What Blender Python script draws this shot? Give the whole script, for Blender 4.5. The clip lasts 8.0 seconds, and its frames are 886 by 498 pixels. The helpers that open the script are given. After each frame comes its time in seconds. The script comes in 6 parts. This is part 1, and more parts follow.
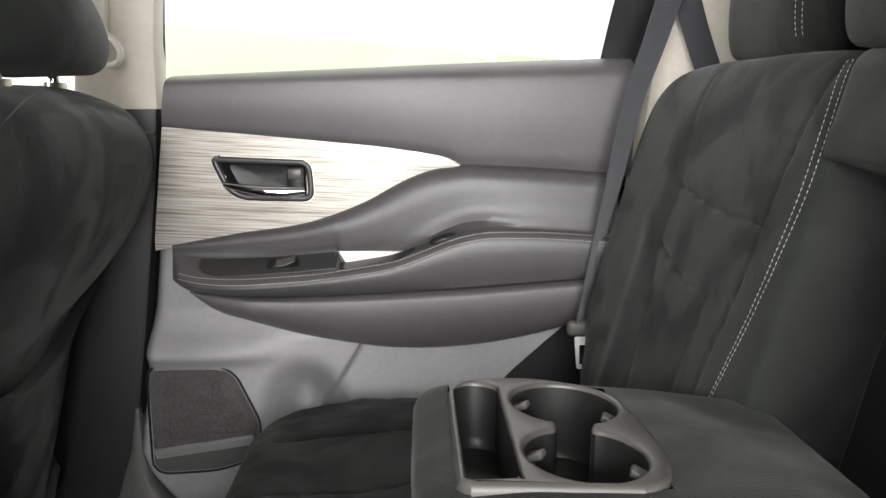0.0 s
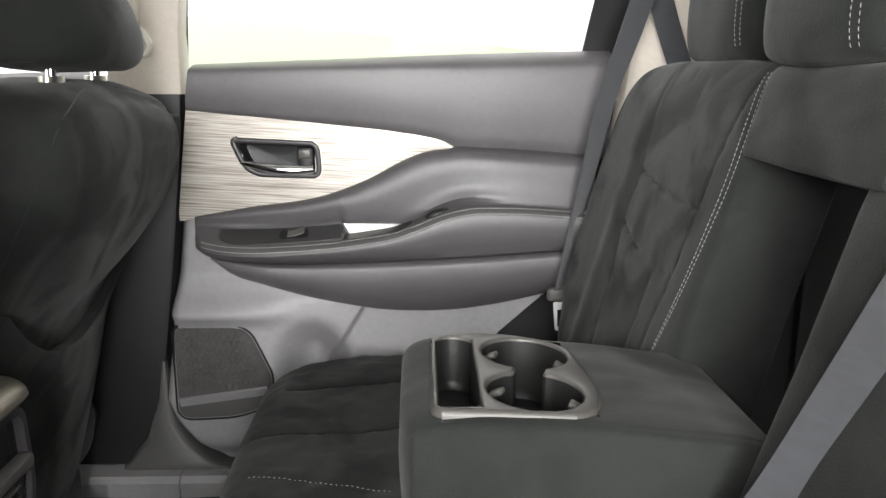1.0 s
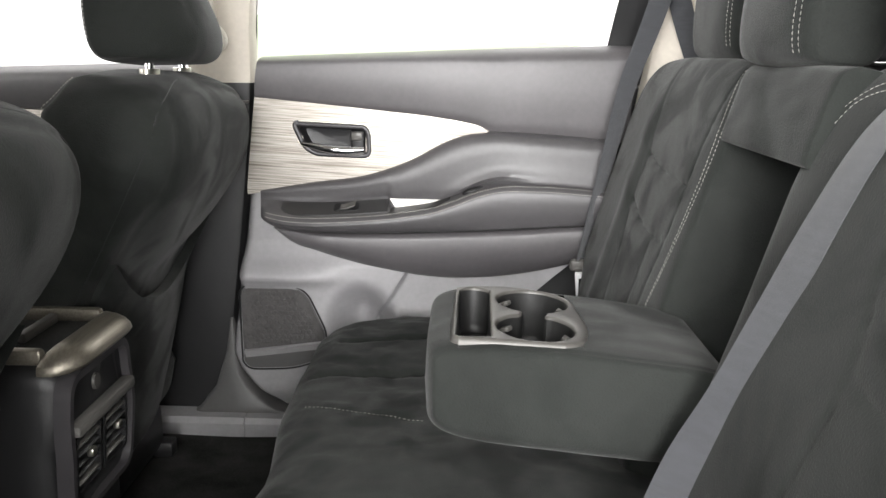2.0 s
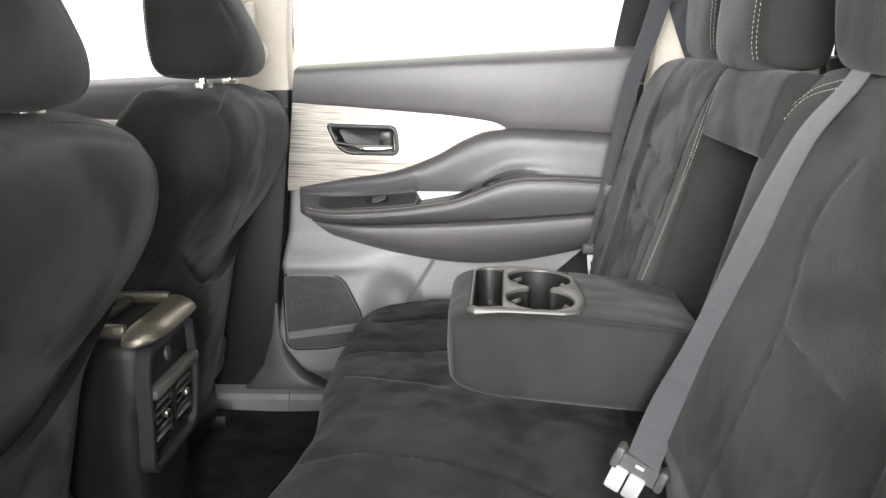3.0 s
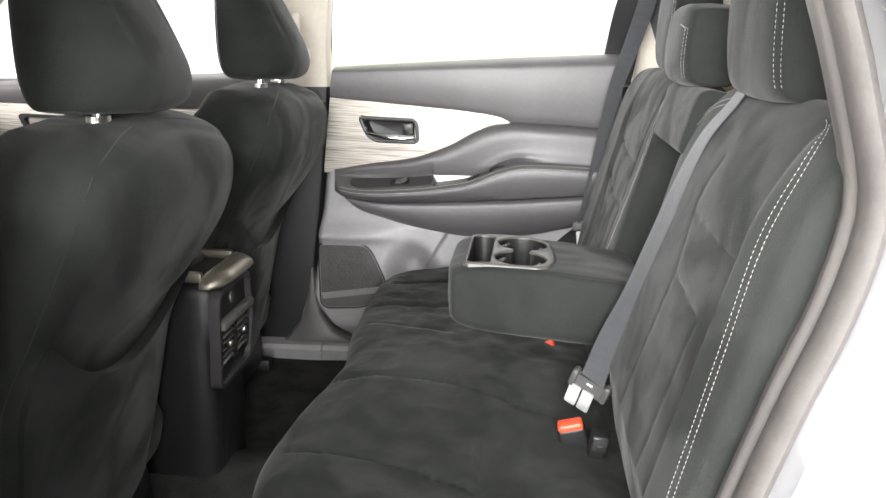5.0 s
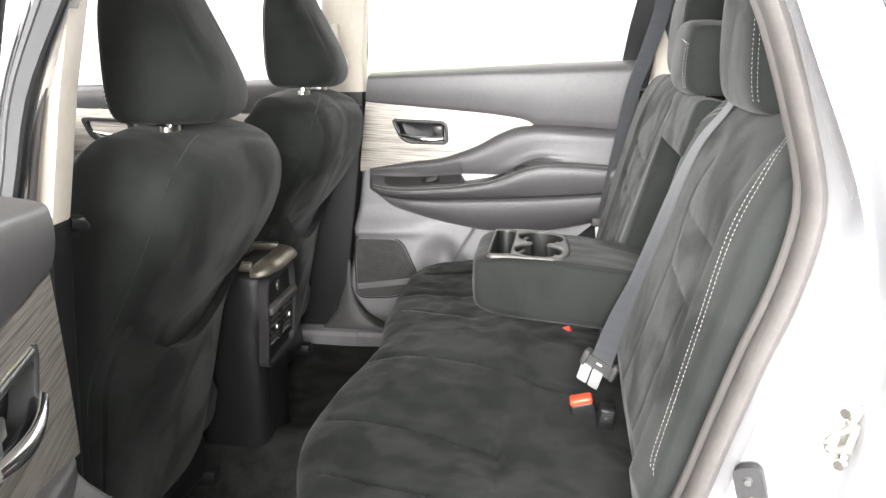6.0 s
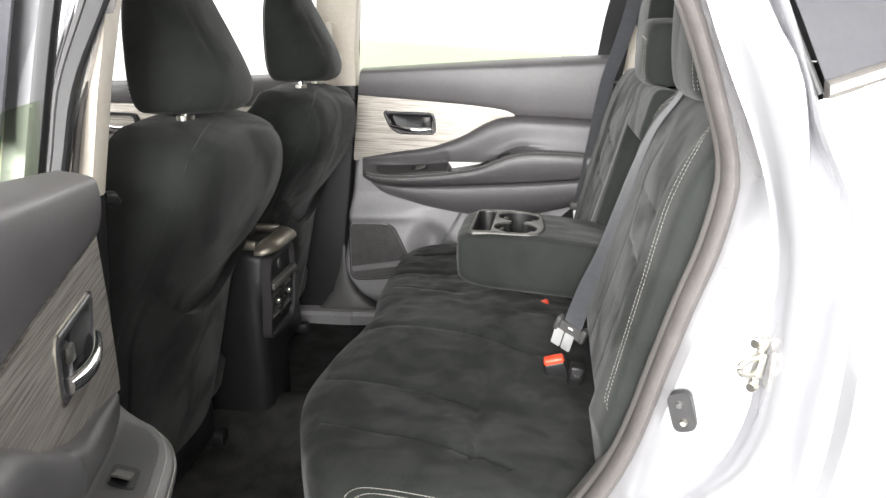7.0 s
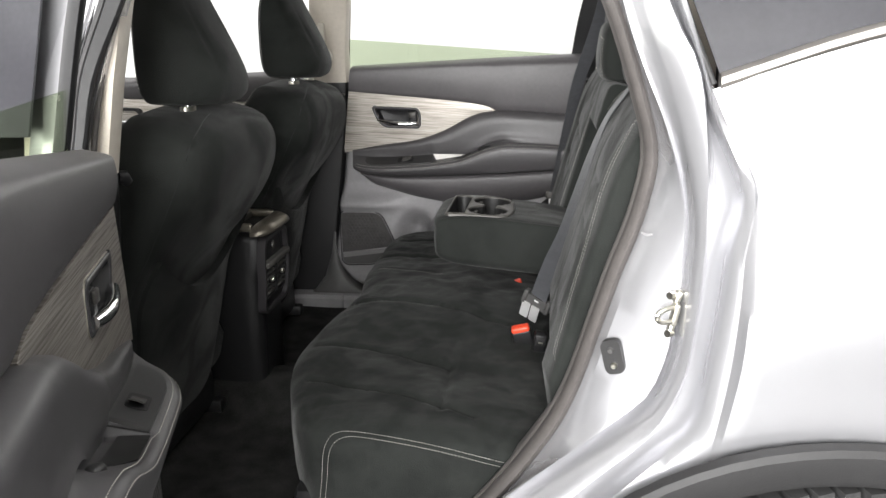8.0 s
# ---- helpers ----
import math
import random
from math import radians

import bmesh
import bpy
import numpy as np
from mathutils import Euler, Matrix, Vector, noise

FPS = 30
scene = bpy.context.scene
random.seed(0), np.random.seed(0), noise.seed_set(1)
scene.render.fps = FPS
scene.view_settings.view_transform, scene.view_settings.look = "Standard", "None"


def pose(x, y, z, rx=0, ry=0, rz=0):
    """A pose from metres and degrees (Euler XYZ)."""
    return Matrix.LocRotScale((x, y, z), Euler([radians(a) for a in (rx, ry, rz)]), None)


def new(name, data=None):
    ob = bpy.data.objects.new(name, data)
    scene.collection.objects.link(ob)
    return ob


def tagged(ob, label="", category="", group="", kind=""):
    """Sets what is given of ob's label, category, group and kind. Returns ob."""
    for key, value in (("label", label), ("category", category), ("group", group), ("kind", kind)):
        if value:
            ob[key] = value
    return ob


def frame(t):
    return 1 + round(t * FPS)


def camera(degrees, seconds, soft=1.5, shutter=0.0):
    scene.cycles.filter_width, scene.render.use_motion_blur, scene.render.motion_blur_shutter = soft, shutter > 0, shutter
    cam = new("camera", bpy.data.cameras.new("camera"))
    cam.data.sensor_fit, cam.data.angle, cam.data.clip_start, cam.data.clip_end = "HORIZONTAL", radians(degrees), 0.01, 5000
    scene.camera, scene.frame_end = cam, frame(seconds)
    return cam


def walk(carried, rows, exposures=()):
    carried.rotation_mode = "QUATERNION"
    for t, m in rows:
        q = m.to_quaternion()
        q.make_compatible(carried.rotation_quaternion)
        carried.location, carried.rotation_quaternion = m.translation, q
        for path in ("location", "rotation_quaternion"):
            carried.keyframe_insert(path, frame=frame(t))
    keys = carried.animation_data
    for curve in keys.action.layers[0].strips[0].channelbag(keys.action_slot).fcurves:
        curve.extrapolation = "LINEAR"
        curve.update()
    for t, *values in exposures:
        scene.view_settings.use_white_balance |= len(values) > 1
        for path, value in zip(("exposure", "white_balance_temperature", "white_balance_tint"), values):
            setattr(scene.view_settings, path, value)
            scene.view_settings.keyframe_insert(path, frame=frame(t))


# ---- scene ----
cam = camera(59.3, 8.0)
METRES, EYE, TILT, LEAN, TURN = 1.34, 1.15, -10.5, 0.0, -2.9
ROWS = [
    (0.0, 0.0, 0.0, 0.0, 0.0, 0.0, -0.0),
    (0.5, 0.0092, -0.0568, 0.0065, 0.23, -1.48, -0.81),
    (1.0, 0.0174, -0.1134, 0.0087, 0.48, -2.4, -0.58),
    (1.5, 0.0299, -0.1837, 0.0016, 2.5, -3.04, -1.51),
    (3.0, 0.0693, -0.367, -0.0055, 6.55, -4.09, -0.2),
    (3.5, 0.0711, -0.4245, -0.0017, 6.28, -4.31, 0.68),
    (4.0, 0.0917, -0.4727, -0.003, 6.3, -4.66, -0.19),
    (4.5, 0.1103, -0.5422, -0.0105, 7.2, -4.92, -0.86),
    (6.0, 0.1556, -0.7176, -0.005, 10.96, -5.47, -1.29),
    (6.5, 0.1634, -0.7809, -0.0115, 10.83, -5.66, -0.61),
    (7.0, 0.1892, -0.8352, -0.0219, 10.42, -5.79, -0.93),
    (7.5, 0.214, -0.9008, -0.0328, 10.34, -5.75, -1.13),
    (8.0, 0.2485, -0.9543, -0.0429, 10.36, -5.78, -0.95),
]
EXPOSURES = [(0, 0.84), (1, 1.0), (3.5, 1.45), (4.5, 1.36), (6, 1.58), (6.5, 1.48), (7, 1.14), (7.5, 0.78), (8, 0.36)]
walk(cam, [(t, pose(-0.030, -0.615, EYE, TILT, LEAN, TURN) @ pose(METRES * x, METRES * y, METRES * z, 90 + pitch, roll, yaw)) for t, x, y, z, yaw, pitch, roll in ROWS],
     exposures=EXPOSURES)

# ---- world and large lights ----
world = bpy.data.worlds.new("studio_air")
scene.world = world
world.use_nodes = True
world.node_tree.nodes["Background"].inputs[0].default_value = (1.0, 1.0, 1.0, 1.0)
world.node_tree.nodes["Background"].inputs[1].default_value = 0.25


def area_lamp(name, m, sx, sy, watts, color=(1.0, 0.985, 0.96)):
    data = bpy.data.lights.new(name, "AREA")
    data.shape, data.size, data.size_y, data.energy, data.color = "RECTANGLE", sx, sy, watts, color
    lamp = new(name, data)
    lamp.matrix_basis = m
    return lamp


# light panels of the photo booth: rows on the ceiling and a light wall on each side of the car
area_lamp("ceiling_light_area", pose(0.2, -2.6, 3.18), 6.5, 2.0, 22)
area_lamp("ceiling_light_area", pose(0.2, 2.9, 3.18), 6.5, 1.8, 55)
area_lamp("wall_light_area", pose(-0.75, -4.88, 1.75, 90), 4.0, 2.3, 640, (1.0, 0.99, 0.985))
area_lamp("wall_light_area", pose(0.2, 4.88, 1.75, -90), 6.0, 2.3, 130, (1.0, 0.99, 0.985))


# ---- materials ----
def mat(name, color, rough=0.6, metal=0.0, spread=0.25, scale=8.0, fine=120.0, bump=0.15, bump_scale=400.0,
        stretch=(1, 1, 1), coat=0.0, sheen=0.0, spec=0.5, color2=None):
    """A Principled surface with colour variation at two scales and fine relief."""
    m = bpy.data.materials.new(name)
    m.use_nodes = True
    nt = m.node_tree
    bsdf = nt.nodes["Principled BSDF"]
    tc = nt.nodes.new("ShaderNodeTexCoord")
    mp = nt.nodes.new("ShaderNodeMapping")
    mp.inputs["Scale"].default_value = stretch
    nt.links.new(tc.outputs["Object"], mp.inputs["Vector"])
    n1 = nt.nodes.new("ShaderNodeTexNoise")
    n1.inputs["Scale"].default_value, n1.inputs["Detail"].default_value = scale, 4
    n2 = nt.nodes.new("ShaderNodeTexNoise")
    n2.inputs["Scale"].default_value, n2.inputs["Detail"].default_value = fine, 3
    for n in (n1, n2):
        nt.links.new(mp.outputs[0], n.inputs["Vector"])
    mx = nt.nodes.new("ShaderNodeMath")
    mx.operation = "MULTIPLY_ADD"
    mx.inputs[1].default_value = 0.35
    nt.links.new(n2.outputs["Fac"], mx.inputs[0])
    half = nt.nodes.new("ShaderNodeMath")
    half.operation = "MULTIPLY"
    half.inputs[1].default_value = 0.65
    nt.links.new(n1.outputs["Fac"], half.inputs[0])
    nt.links.new(half.outputs[0], mx.inputs[2])
    ramp = nt.nodes.new("ShaderNodeValToRGB")
    lo = tuple(c * (1 - spread) for c in color)
    hi = tuple(c * (1 + spread) for c in (color2 or color))
    ramp.color_ramp.elements[0].position, ramp.color_ramp.elements[0].color = 0.36, (*lo, 1)
    ramp.color_ramp.elements[1].position, ramp.color_ramp.elements[1].color = 0.64, (*hi, 1)
    nt.links.new(mx.outputs[0], ramp.inputs[0])
    nt.links.new(ramp.outputs[0], bsdf.inputs["Base Color"])
    bsdf.inputs["Roughness"].default_value = rough
    bsdf.inputs["Metallic"].default_value = metal
    bsdf.inputs["Coat Weight"].default_value = coat
    bsdf.inputs["Sheen Weight"].default_value = sheen
    bsdf.inputs["Specular IOR Level"].default_value = spec
    if bump:
        n3 = nt.nodes.new("ShaderNodeTexNoise")
        n3.inputs["Scale"].default_value, n3.inputs["Detail"].default_value = bump_scale, 2
        nt.links.new(mp.outputs[0], n3.inputs["Vector"])
        b = nt.nodes.new("ShaderNodeBump")
        b.inputs["Strength"].default_value, b.inputs["Distance"].default_value = bump, 0.001
        nt.links.new(n3.outputs["Fac"], b.inputs["Height"])
        nt.links.new(b.outputs[0], bsdf.inputs["Normal"])
    return m


def glass_mat(name, color, gloss=0.06):
    """A thin tinted pane: tinted see-through with a little mirror gloss."""
    m = bpy.data.materials.new(name)
    m.use_nodes = True
    nt = m.node_tree
    nt.nodes.remove(nt.nodes["Principled BSDF"])
    tr = nt.nodes.new("ShaderNodeBsdfTransparent")
    tr.inputs[0].default_value = (*color, 1)
    gl = nt.nodes.new("ShaderNodeBsdfGlossy")
    gl.inputs["Roughness"].default_value = 0.02
    mx = nt.nodes.new("ShaderNodeMixShader")
    mx.inputs[0].default_value = gloss
    nt.links.new(tr.outputs[0], mx.inputs[1])
    nt.links.new(gl.outputs[0], mx.inputs[2])
    nt.links.new(mx.outputs[0], nt.nodes["Material Output"].inputs[0])
    return m


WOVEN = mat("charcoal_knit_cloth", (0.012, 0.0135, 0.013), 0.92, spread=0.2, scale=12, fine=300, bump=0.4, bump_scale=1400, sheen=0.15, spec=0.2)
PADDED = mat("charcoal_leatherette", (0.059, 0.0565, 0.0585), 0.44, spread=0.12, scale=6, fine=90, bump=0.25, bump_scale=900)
LEATHER = mat("soft_grey_leatherette", (0.080, 0.0755, 0.0785), 0.46, spread=0.12, scale=6, fine=90, bump=0.25, bump_scale=900)
PLASTIC = mat("grained_grey_plastic", (0.225, 0.220, 0.226), 0.48, spread=0.10, scale=6, fine=90, bump=0.3, bump_scale=1200)
BLACKP = mat("black_moulded_plastic", (0.010, 0.010, 0.0105), 0.42, spec=0.35, spread=0.15, scale=9, fine=90, bump=0.2, bump_scale=900)
WELLM = mat("matt_black_well", (0.011, 0.011, 0.0108), 0.42, spread=0.1, bump=0.1, spec=0.35)
DARKP = mat("satin_grey_plastic", (0.070, 0.067, 0.062), 0.42, metal=0.2, spec=0.35, spread=0.06, scale=9, fine=300, bump=0.05)
LIPM = mat("worn_grey_lip", (0.080, 0.077, 0.072), 0.42, spec=0.25, spread=0.1, scale=9, fine=90, bump=0.05)
BEIGE = mat("beige_pillar_plastic", (0.58, 0.53, 0.455), 0.55, spread=0.08, scale=5, fine=90, bump=0.2, bump_scale=900)
HEADLINER = mat("beige_headliner_cloth", (0.60, 0.56, 0.50), 0.9, spread=0.06, scale=5, fine=200, bump=0.3)
CHROME = mat("bright_chrome", (0.82, 0.82, 0.84), 0.10, metal=1.0, spread=0.04, bump=0)
STEEL = mat("plated_steel", (0.62, 0.60, 0.53), 0.28, metal=1.0, spread=0.15, scale=60, bump=0.1)
BEZELM = mat("dark_grey_bezel_plastic", (0.034, 0.032, 0.034), 0.40, spread=0.08, bump=0.1)
GRIPM = mat("grey_grip_plastic", (0.06, 0.059, 0.058), 0.5, spread=0.1, bump=0.1)
BRONZE = mat("brushed_bronze_trim", (0.165, 0.150, 0.122), 0.36, metal=0.7, spread=0.2, scale=10, fine=60, stretch=(30, 1, 30), bump=0.1)
WEB = mat("grey_belt_webbing", (0.038, 0.040, 0.045), 0.75, spread=0.15, scale=30, fine=500, stretch=(1, 1, 5), bump=0.5, bump_scale=1200, sheen=0.2)
TONGUE = mat("satin_steel_tongue", (0.80, 0.80, 0.80), 0.42, metal=0.55, spread=0.06, bump=0)
SWITCHP = mat("satin_switch_panel", (0.026, 0.0255, 0.0255), 0.38, spread=0.08, scale=9, fine=200, bump=0.1)
LITWALLM = mat("pale_lit_pocket_wall", (0.66, 0.64, 0.61), 0.4, metal=0.1, spread=0.12, scale=8, fine=60, stretch=(1, 1, 20), bump=0.05)
THREAD = mat("cream_thread", (0.44, 0.43, 0.39), 0.8, spread=0.1, bump=0)
RED = mat("red_button_plastic", (0.75, 0.07, 0.03), 0.4, spread=0.08, bump=0)
PAINT = mat("silver_car_paint", (0.42, 0.42, 0.435), 0.26, metal=0.65, spread=0.02, scale=3, fine=900, bump=0.0, coat=0.6)
RUBBER = mat("brown_grey_door_seal", (0.060, 0.054, 0.051), 0.7, spread=0.15, scale=20, fine=200, bump=0.2)
STRIPM = mat("satin_metal_strip", (0.30, 0.285, 0.265), 0.42, metal=0.8, spread=0.08, scale=20, bump=0.05)
TRIMB = mat("brown_grey_inner_trim", (0.085, 0.078, 0.074), 0.55, spread=0.08, scale=12, fine=200, bump=0.2)
TYRE = mat("black_tyre_rubber", (0.02, 0.02, 0.02), 0.8, spread=0.2, scale=20, fine=200, bump=0.3)
CLADDING = mat("grey_arch_cladding", (0.016, 0.0157, 0.016), 0.6, spread=0.12, scale=8, fine=150, bump=0.3)
CARPET = mat("black_floor_carpet", (0.022, 0.022, 0.021), 0.95, spread=0.5, scale=14, fine=350, bump=0.8, bump_scale=700, spec=0.1)
WALLM = mat("white_booth_wall", (0.86, 0.86, 0.85), 0.7, spread=0.03, scale=1.2, fine=60, bump=0.05)
UNSEENM = mat("grey_unseen_wall", (0.16, 0.16, 0.165), 0.8, spread=0.1, scale=1.2, fine=60, bump=0.05)
CREAM = mat("cream_guide_plastic", (0.74, 0.70, 0.62), 0.5, spread=0.05, bump=0)
FLOORM = mat("grey_booth_floor", (0.105, 0.105, 0.103), 0.45, spread=0.08, scale=1.5, fine=40, bump=0.05)
LAMPHOUSE = mat("white_lamp_housing", (0.8, 0.8, 0.8), 0.5, spread=0.03, bump=0)
GLASS = glass_mat("green_tinted_glass", (0.78, 0.83, 0.72))
DARKGLASS = mat("dark_privacy_glass", (0.030, 0.030, 0.034), 0.05, spread=0.1, bump=0, spec=0.3)


def nap_mat(name, dark, light, scale=5.0, cut=(0.38, 0.60), swirl=1.6):
    """Suede: brushed nap in soft-edged patches, with grain and a velvet sheen."""
    m = bpy.data.materials.new(name)
    m.use_nodes = True
    nt = m.node_tree
    bsdf = nt.nodes["Principled BSDF"]
    tc = nt.nodes.new("ShaderNodeTexCoord")
    patch = nt.nodes.new("ShaderNodeTexNoise")
    patch.inputs["Scale"].default_value, patch.inputs["Detail"].default_value, patch.inputs["Distortion"].default_value = scale, 3, swirl
    streak = nt.nodes.new("ShaderNodeTexNoise")
    streak.inputs["Scale"].default_value, streak.inputs["Detail"].default_value, streak.inputs["Distortion"].default_value = scale * 3.2, 5, 1.0
    grain = nt.nodes.new("ShaderNodeTexNoise")
    grain.inputs["Scale"].default_value, grain.inputs["Detail"].default_value = 480, 3
    for n in (patch, streak, grain):
        nt.links.new(tc.outputs["Object"], n.inputs["Vector"])
    edge = nt.nodes.new("ShaderNodeMapRange")
    edge.interpolation_type = "SMOOTHSTEP"
    edge.inputs["From Min"].default_value, edge.inputs["From Max"].default_value = cut
    nt.links.new(patch.outputs["Fac"], edge.inputs["Value"])
    add1 = nt.nodes.new("ShaderNodeMath")
    add1.operation = "MULTIPLY_ADD"
    add1.inputs[1].default_value = 0.36
    nt.links.new(edge.outputs[0], add1.inputs[0])
    k2 = nt.nodes.new("ShaderNodeMath")
    k2.operation = "MULTIPLY_ADD"
    k2.inputs[1].default_value = 0.52
    nt.links.new(streak.outputs["Fac"], k2.inputs[0])
    k3 = nt.nodes.new("ShaderNodeMath")
    k3.operation = "MULTIPLY"
    k3.inputs[1].default_value = 0.25
    nt.links.new(grain.outputs["Fac"], k3.inputs[0])
    nt.links.new(k3.outputs[0], k2.inputs[2])
    nt.links.new(k2.outputs[0], add1.inputs[2])
    ramp = nt.nodes.new("ShaderNodeValToRGB")
    ramp.color_ramp.elements[0].position, ramp.color_ramp.elements[0].color = 0.22, (*dark, 1)
    ramp.color_ramp.elements[1].position, ramp.color_ramp.elements[1].color = 0.86, (*light, 1)
    nt.links.new(add1.outputs[0], ramp.inputs[0])
    nt.links.new(ramp.outputs[0], bsdf.inputs["Base Color"])
    bsdf.inputs["Roughness"].default_value = 0.92
    bsdf.inputs["Specular IOR Level"].default_value = 0.15
    sheen = nt.nodes.new("ShaderNodeMapRange")
    sheen.inputs["To Min"].default_value, sheen.inputs["To Max"].default_value = 0.04, 0.11
    nt.links.new(edge.outputs[0], sheen.inputs["Value"])
    nt.links.new(sheen.outputs[0], bsdf.inputs["Sheen Weight"])
    bsdf.inputs["Sheen Roughness"].default_value = 0.4
    b = nt.nodes.new("ShaderNodeBump")
    b.inputs["Strength"].default_value, b.inputs["Distance"].default_value = 0.55, 0.0012
    nt.links.new(grain.outputs["Fac"], b.inputs["Height"])
    nt.links.new(b.outputs[0], bsdf.inputs["Normal"])
    return m


SUEDE = nap_mat("black_suede_cloth", (0.0120, 0.0133, 0.0122), (0.0188, 0.0206, 0.0189), 7.0, (0.34, 0.62), 0.8)
SUEDE_WORN = nap_mat("brushed_black_suede_cloth", (0.0112, 0.0124, 0.0115), (0.0206, 0.0224, 0.0207), 9.0, (0.36, 0.62), 0.9)


def stripes_mat(name, light, dark, metal, rough):
    """Brushed wood-look trim: long thin streaks that run along the door."""
    m = bpy.data.materials.new(name)
    m.use_nodes = True
    nt = m.node_tree
    bsdf = nt.nodes["Principled BSDF"]
    tc = nt.nodes.new("ShaderNodeTexCoord")
    total = None
    for sc, w in (((3.0, 3.0, 230), 0.40), ((7.0, 7.0, 560), 0.45), ((1.2, 1.2, 50), 0.15)):
        mp = nt.nodes.new("ShaderNodeMapping")
        mp.vector_type = "TEXTURE"
        mp.inputs["Rotation"].default_value = (0, radians(3.0), 0)
        mp.inputs["Scale"].default_value = tuple(1 / c for c in sc)
        nt.links.new(tc.outputs["Object"], mp.inputs[0])
        n = nt.nodes.new("ShaderNodeTexNoise")
        n.inputs["Scale"].default_value, n.inputs["Detail"].default_value, n.inputs["Distortion"].default_value = 1.6, 3, 0.4
        nt.links.new(mp.outputs[0], n.inputs["Vector"])
        k = nt.nodes.new("ShaderNodeMath")
        k.operation = "MULTIPLY_ADD"
        k.inputs[1].default_value = w
        nt.links.new(n.outputs["Fac"], k.inputs[0])
        if total is None:
            k.inputs[2].default_value = 0
        else:
            nt.links.new(total, k.inputs[2])
        total = k.outputs[0]
    ramp = nt.nodes.new("ShaderNodeValToRGB")
    e = ramp.color_ramp.elements
    e[0].position, e[0].color = 0.40, (*dark, 1)
    e[1].position, e[1].color = 0.56, (*light, 1)
    nt.links.new(total, ramp.inputs[0])
    nt.links.new(ramp.outputs[0], bsdf.inputs["Base Color"])
    bsdf.inputs["Metallic"].default_value, bsdf.inputs["Roughness"].default_value = metal, rough
    b = nt.nodes.new("ShaderNodeBump")
    b.inputs["Strength"].default_value, b.inputs["Distance"].default_value = 0.25, 0.0006
    nt.links.new(total, b.inputs["Height"])
    nt.links.new(b.outputs[0], bsdf.inputs["Normal"])
    return m


STREAK = stripes_mat("streaked_silver_wood_trim", (0.42, 0.392, 0.356), (0.155, 0.138, 0.116), 0.62, 0.46)


def mesh_mat(name):
    """Speaker mesh: a fine honeycomb relief on charcoal."""
    m = mat(name, (0.045, 0.043, 0.042), 0.7, spread=0.2, scale=40, fine=300, bump=0)
    nt = m.node_tree
    tc = nt.nodes.new("ShaderNodeTexCoord")
    vo = nt.nodes.new("ShaderNodeTexVoronoi")
    vo.feature = "DISTANCE_TO_EDGE"
    vo.inputs["Scale"].default_value = 95
    vo.inputs["Randomness"].default_value = 0.7
    nt.links.new(tc.outputs["Object"], vo.inputs["Vector"])
    b = nt.nodes.new("ShaderNodeBump")
    b.inputs["Strength"].default_value, b.inputs["Distance"].default_value = 0.8, 0.003
    nt.links.new(vo.outputs["Distance"], b.inputs["Height"])
    nt.links.new(b.outputs[0], nt.nodes["Principled BSDF"].inputs["Normal"])
    return m


GRILLE = mesh_mat("charcoal_speaker_mesh")


# ---- building helpers ----
def curve1(points):
    """A smooth function through (x, value) points."""
    xs = np.array([p[0] for p in points], float)
    ys = np.array([p[1] for p in points], float)
    d = np.gradient(ys, xs) if len(xs) > 2 else np.full(len(xs), (ys[-1] - ys[0]) / (xs[-1] - xs[0]))

    def f(x):
        if x <= xs[0]:
            return float(ys[0])
        if x >= xs[-1]:
            return float(ys[-1])
        i = int(np.searchsorted(xs, x)) - 1
        h = xs[i + 1] - xs[i]
        t = (x - xs[i]) / h
        return float((2 * t**3 - 3 * t**2 + 1) * ys[i] + (t**3 - 2 * t**2 + t) * h * d[i] + (-2 * t**3 + 3 * t**2) * ys[i + 1] + (t**3 - t**2) * h * d[i + 1])
    return f


def path3(points, n):
    """n points along a smooth curve through the points, evenly spaced."""
    pts = [Vector(p) for p in points]
    dense = []
    for i in range(len(pts) - 1):
        p0, p1, p2, p3 = pts[max(i - 1, 0)], pts[i], pts[i + 1], pts[min(i + 2, len(pts) - 1)]
        for k in range(16):
            t = k / 16
            dense.append(0.5 * ((2 * p1) + (p2 - p0) * t + (2 * p0 - 5 * p1 + 4 * p2 - p3) * t * t + (3 * p1 - p0 - 3 * p2 + p3) * t**3))
    dense.append(pts[-1])
    s = [0.0]
    for a, b in zip(dense, dense[1:]):
        s.append(s[-1] + (b - a).length)
    out = []
    for k in range(n):
        g = s[-1] * k / (n - 1)
        i = min(max(int(np.searchsorted(s, g)) - 1, 0), len(dense) - 2)
        w = (g - s[i]) / max(s[i + 1] - s[i], 1e-9)
        out.append(dense[i].lerp(dense[i + 1], w))
    return out


def part(name, bm, material, parent=None, label="", smooth=True, kind=""):
    """Links a bmesh as one mesh object under its thing."""
    bmesh.ops.recalc_face_normals(bm, faces=bm.faces[:])
    me = bpy.data.meshes.new(name)
    bm.to_mesh(me)
    bm.free()
    me.materials.append(material)
    if smooth:
        for p in me.polygons:
            p.use_smooth = True
        me.set_sharp_from_angle(angle=radians(42))
    ob = new(name, me)
    ob.parent = parent
    return tagged(ob, label, kind=kind)


def thing(name, label, category, m=None, group="", kind=""):
    ob = new(name)
    ob.empty_display_size = 0.05
    if m is not None:
        ob.matrix_basis = m
    return tagged(ob, label, category, group, kind)


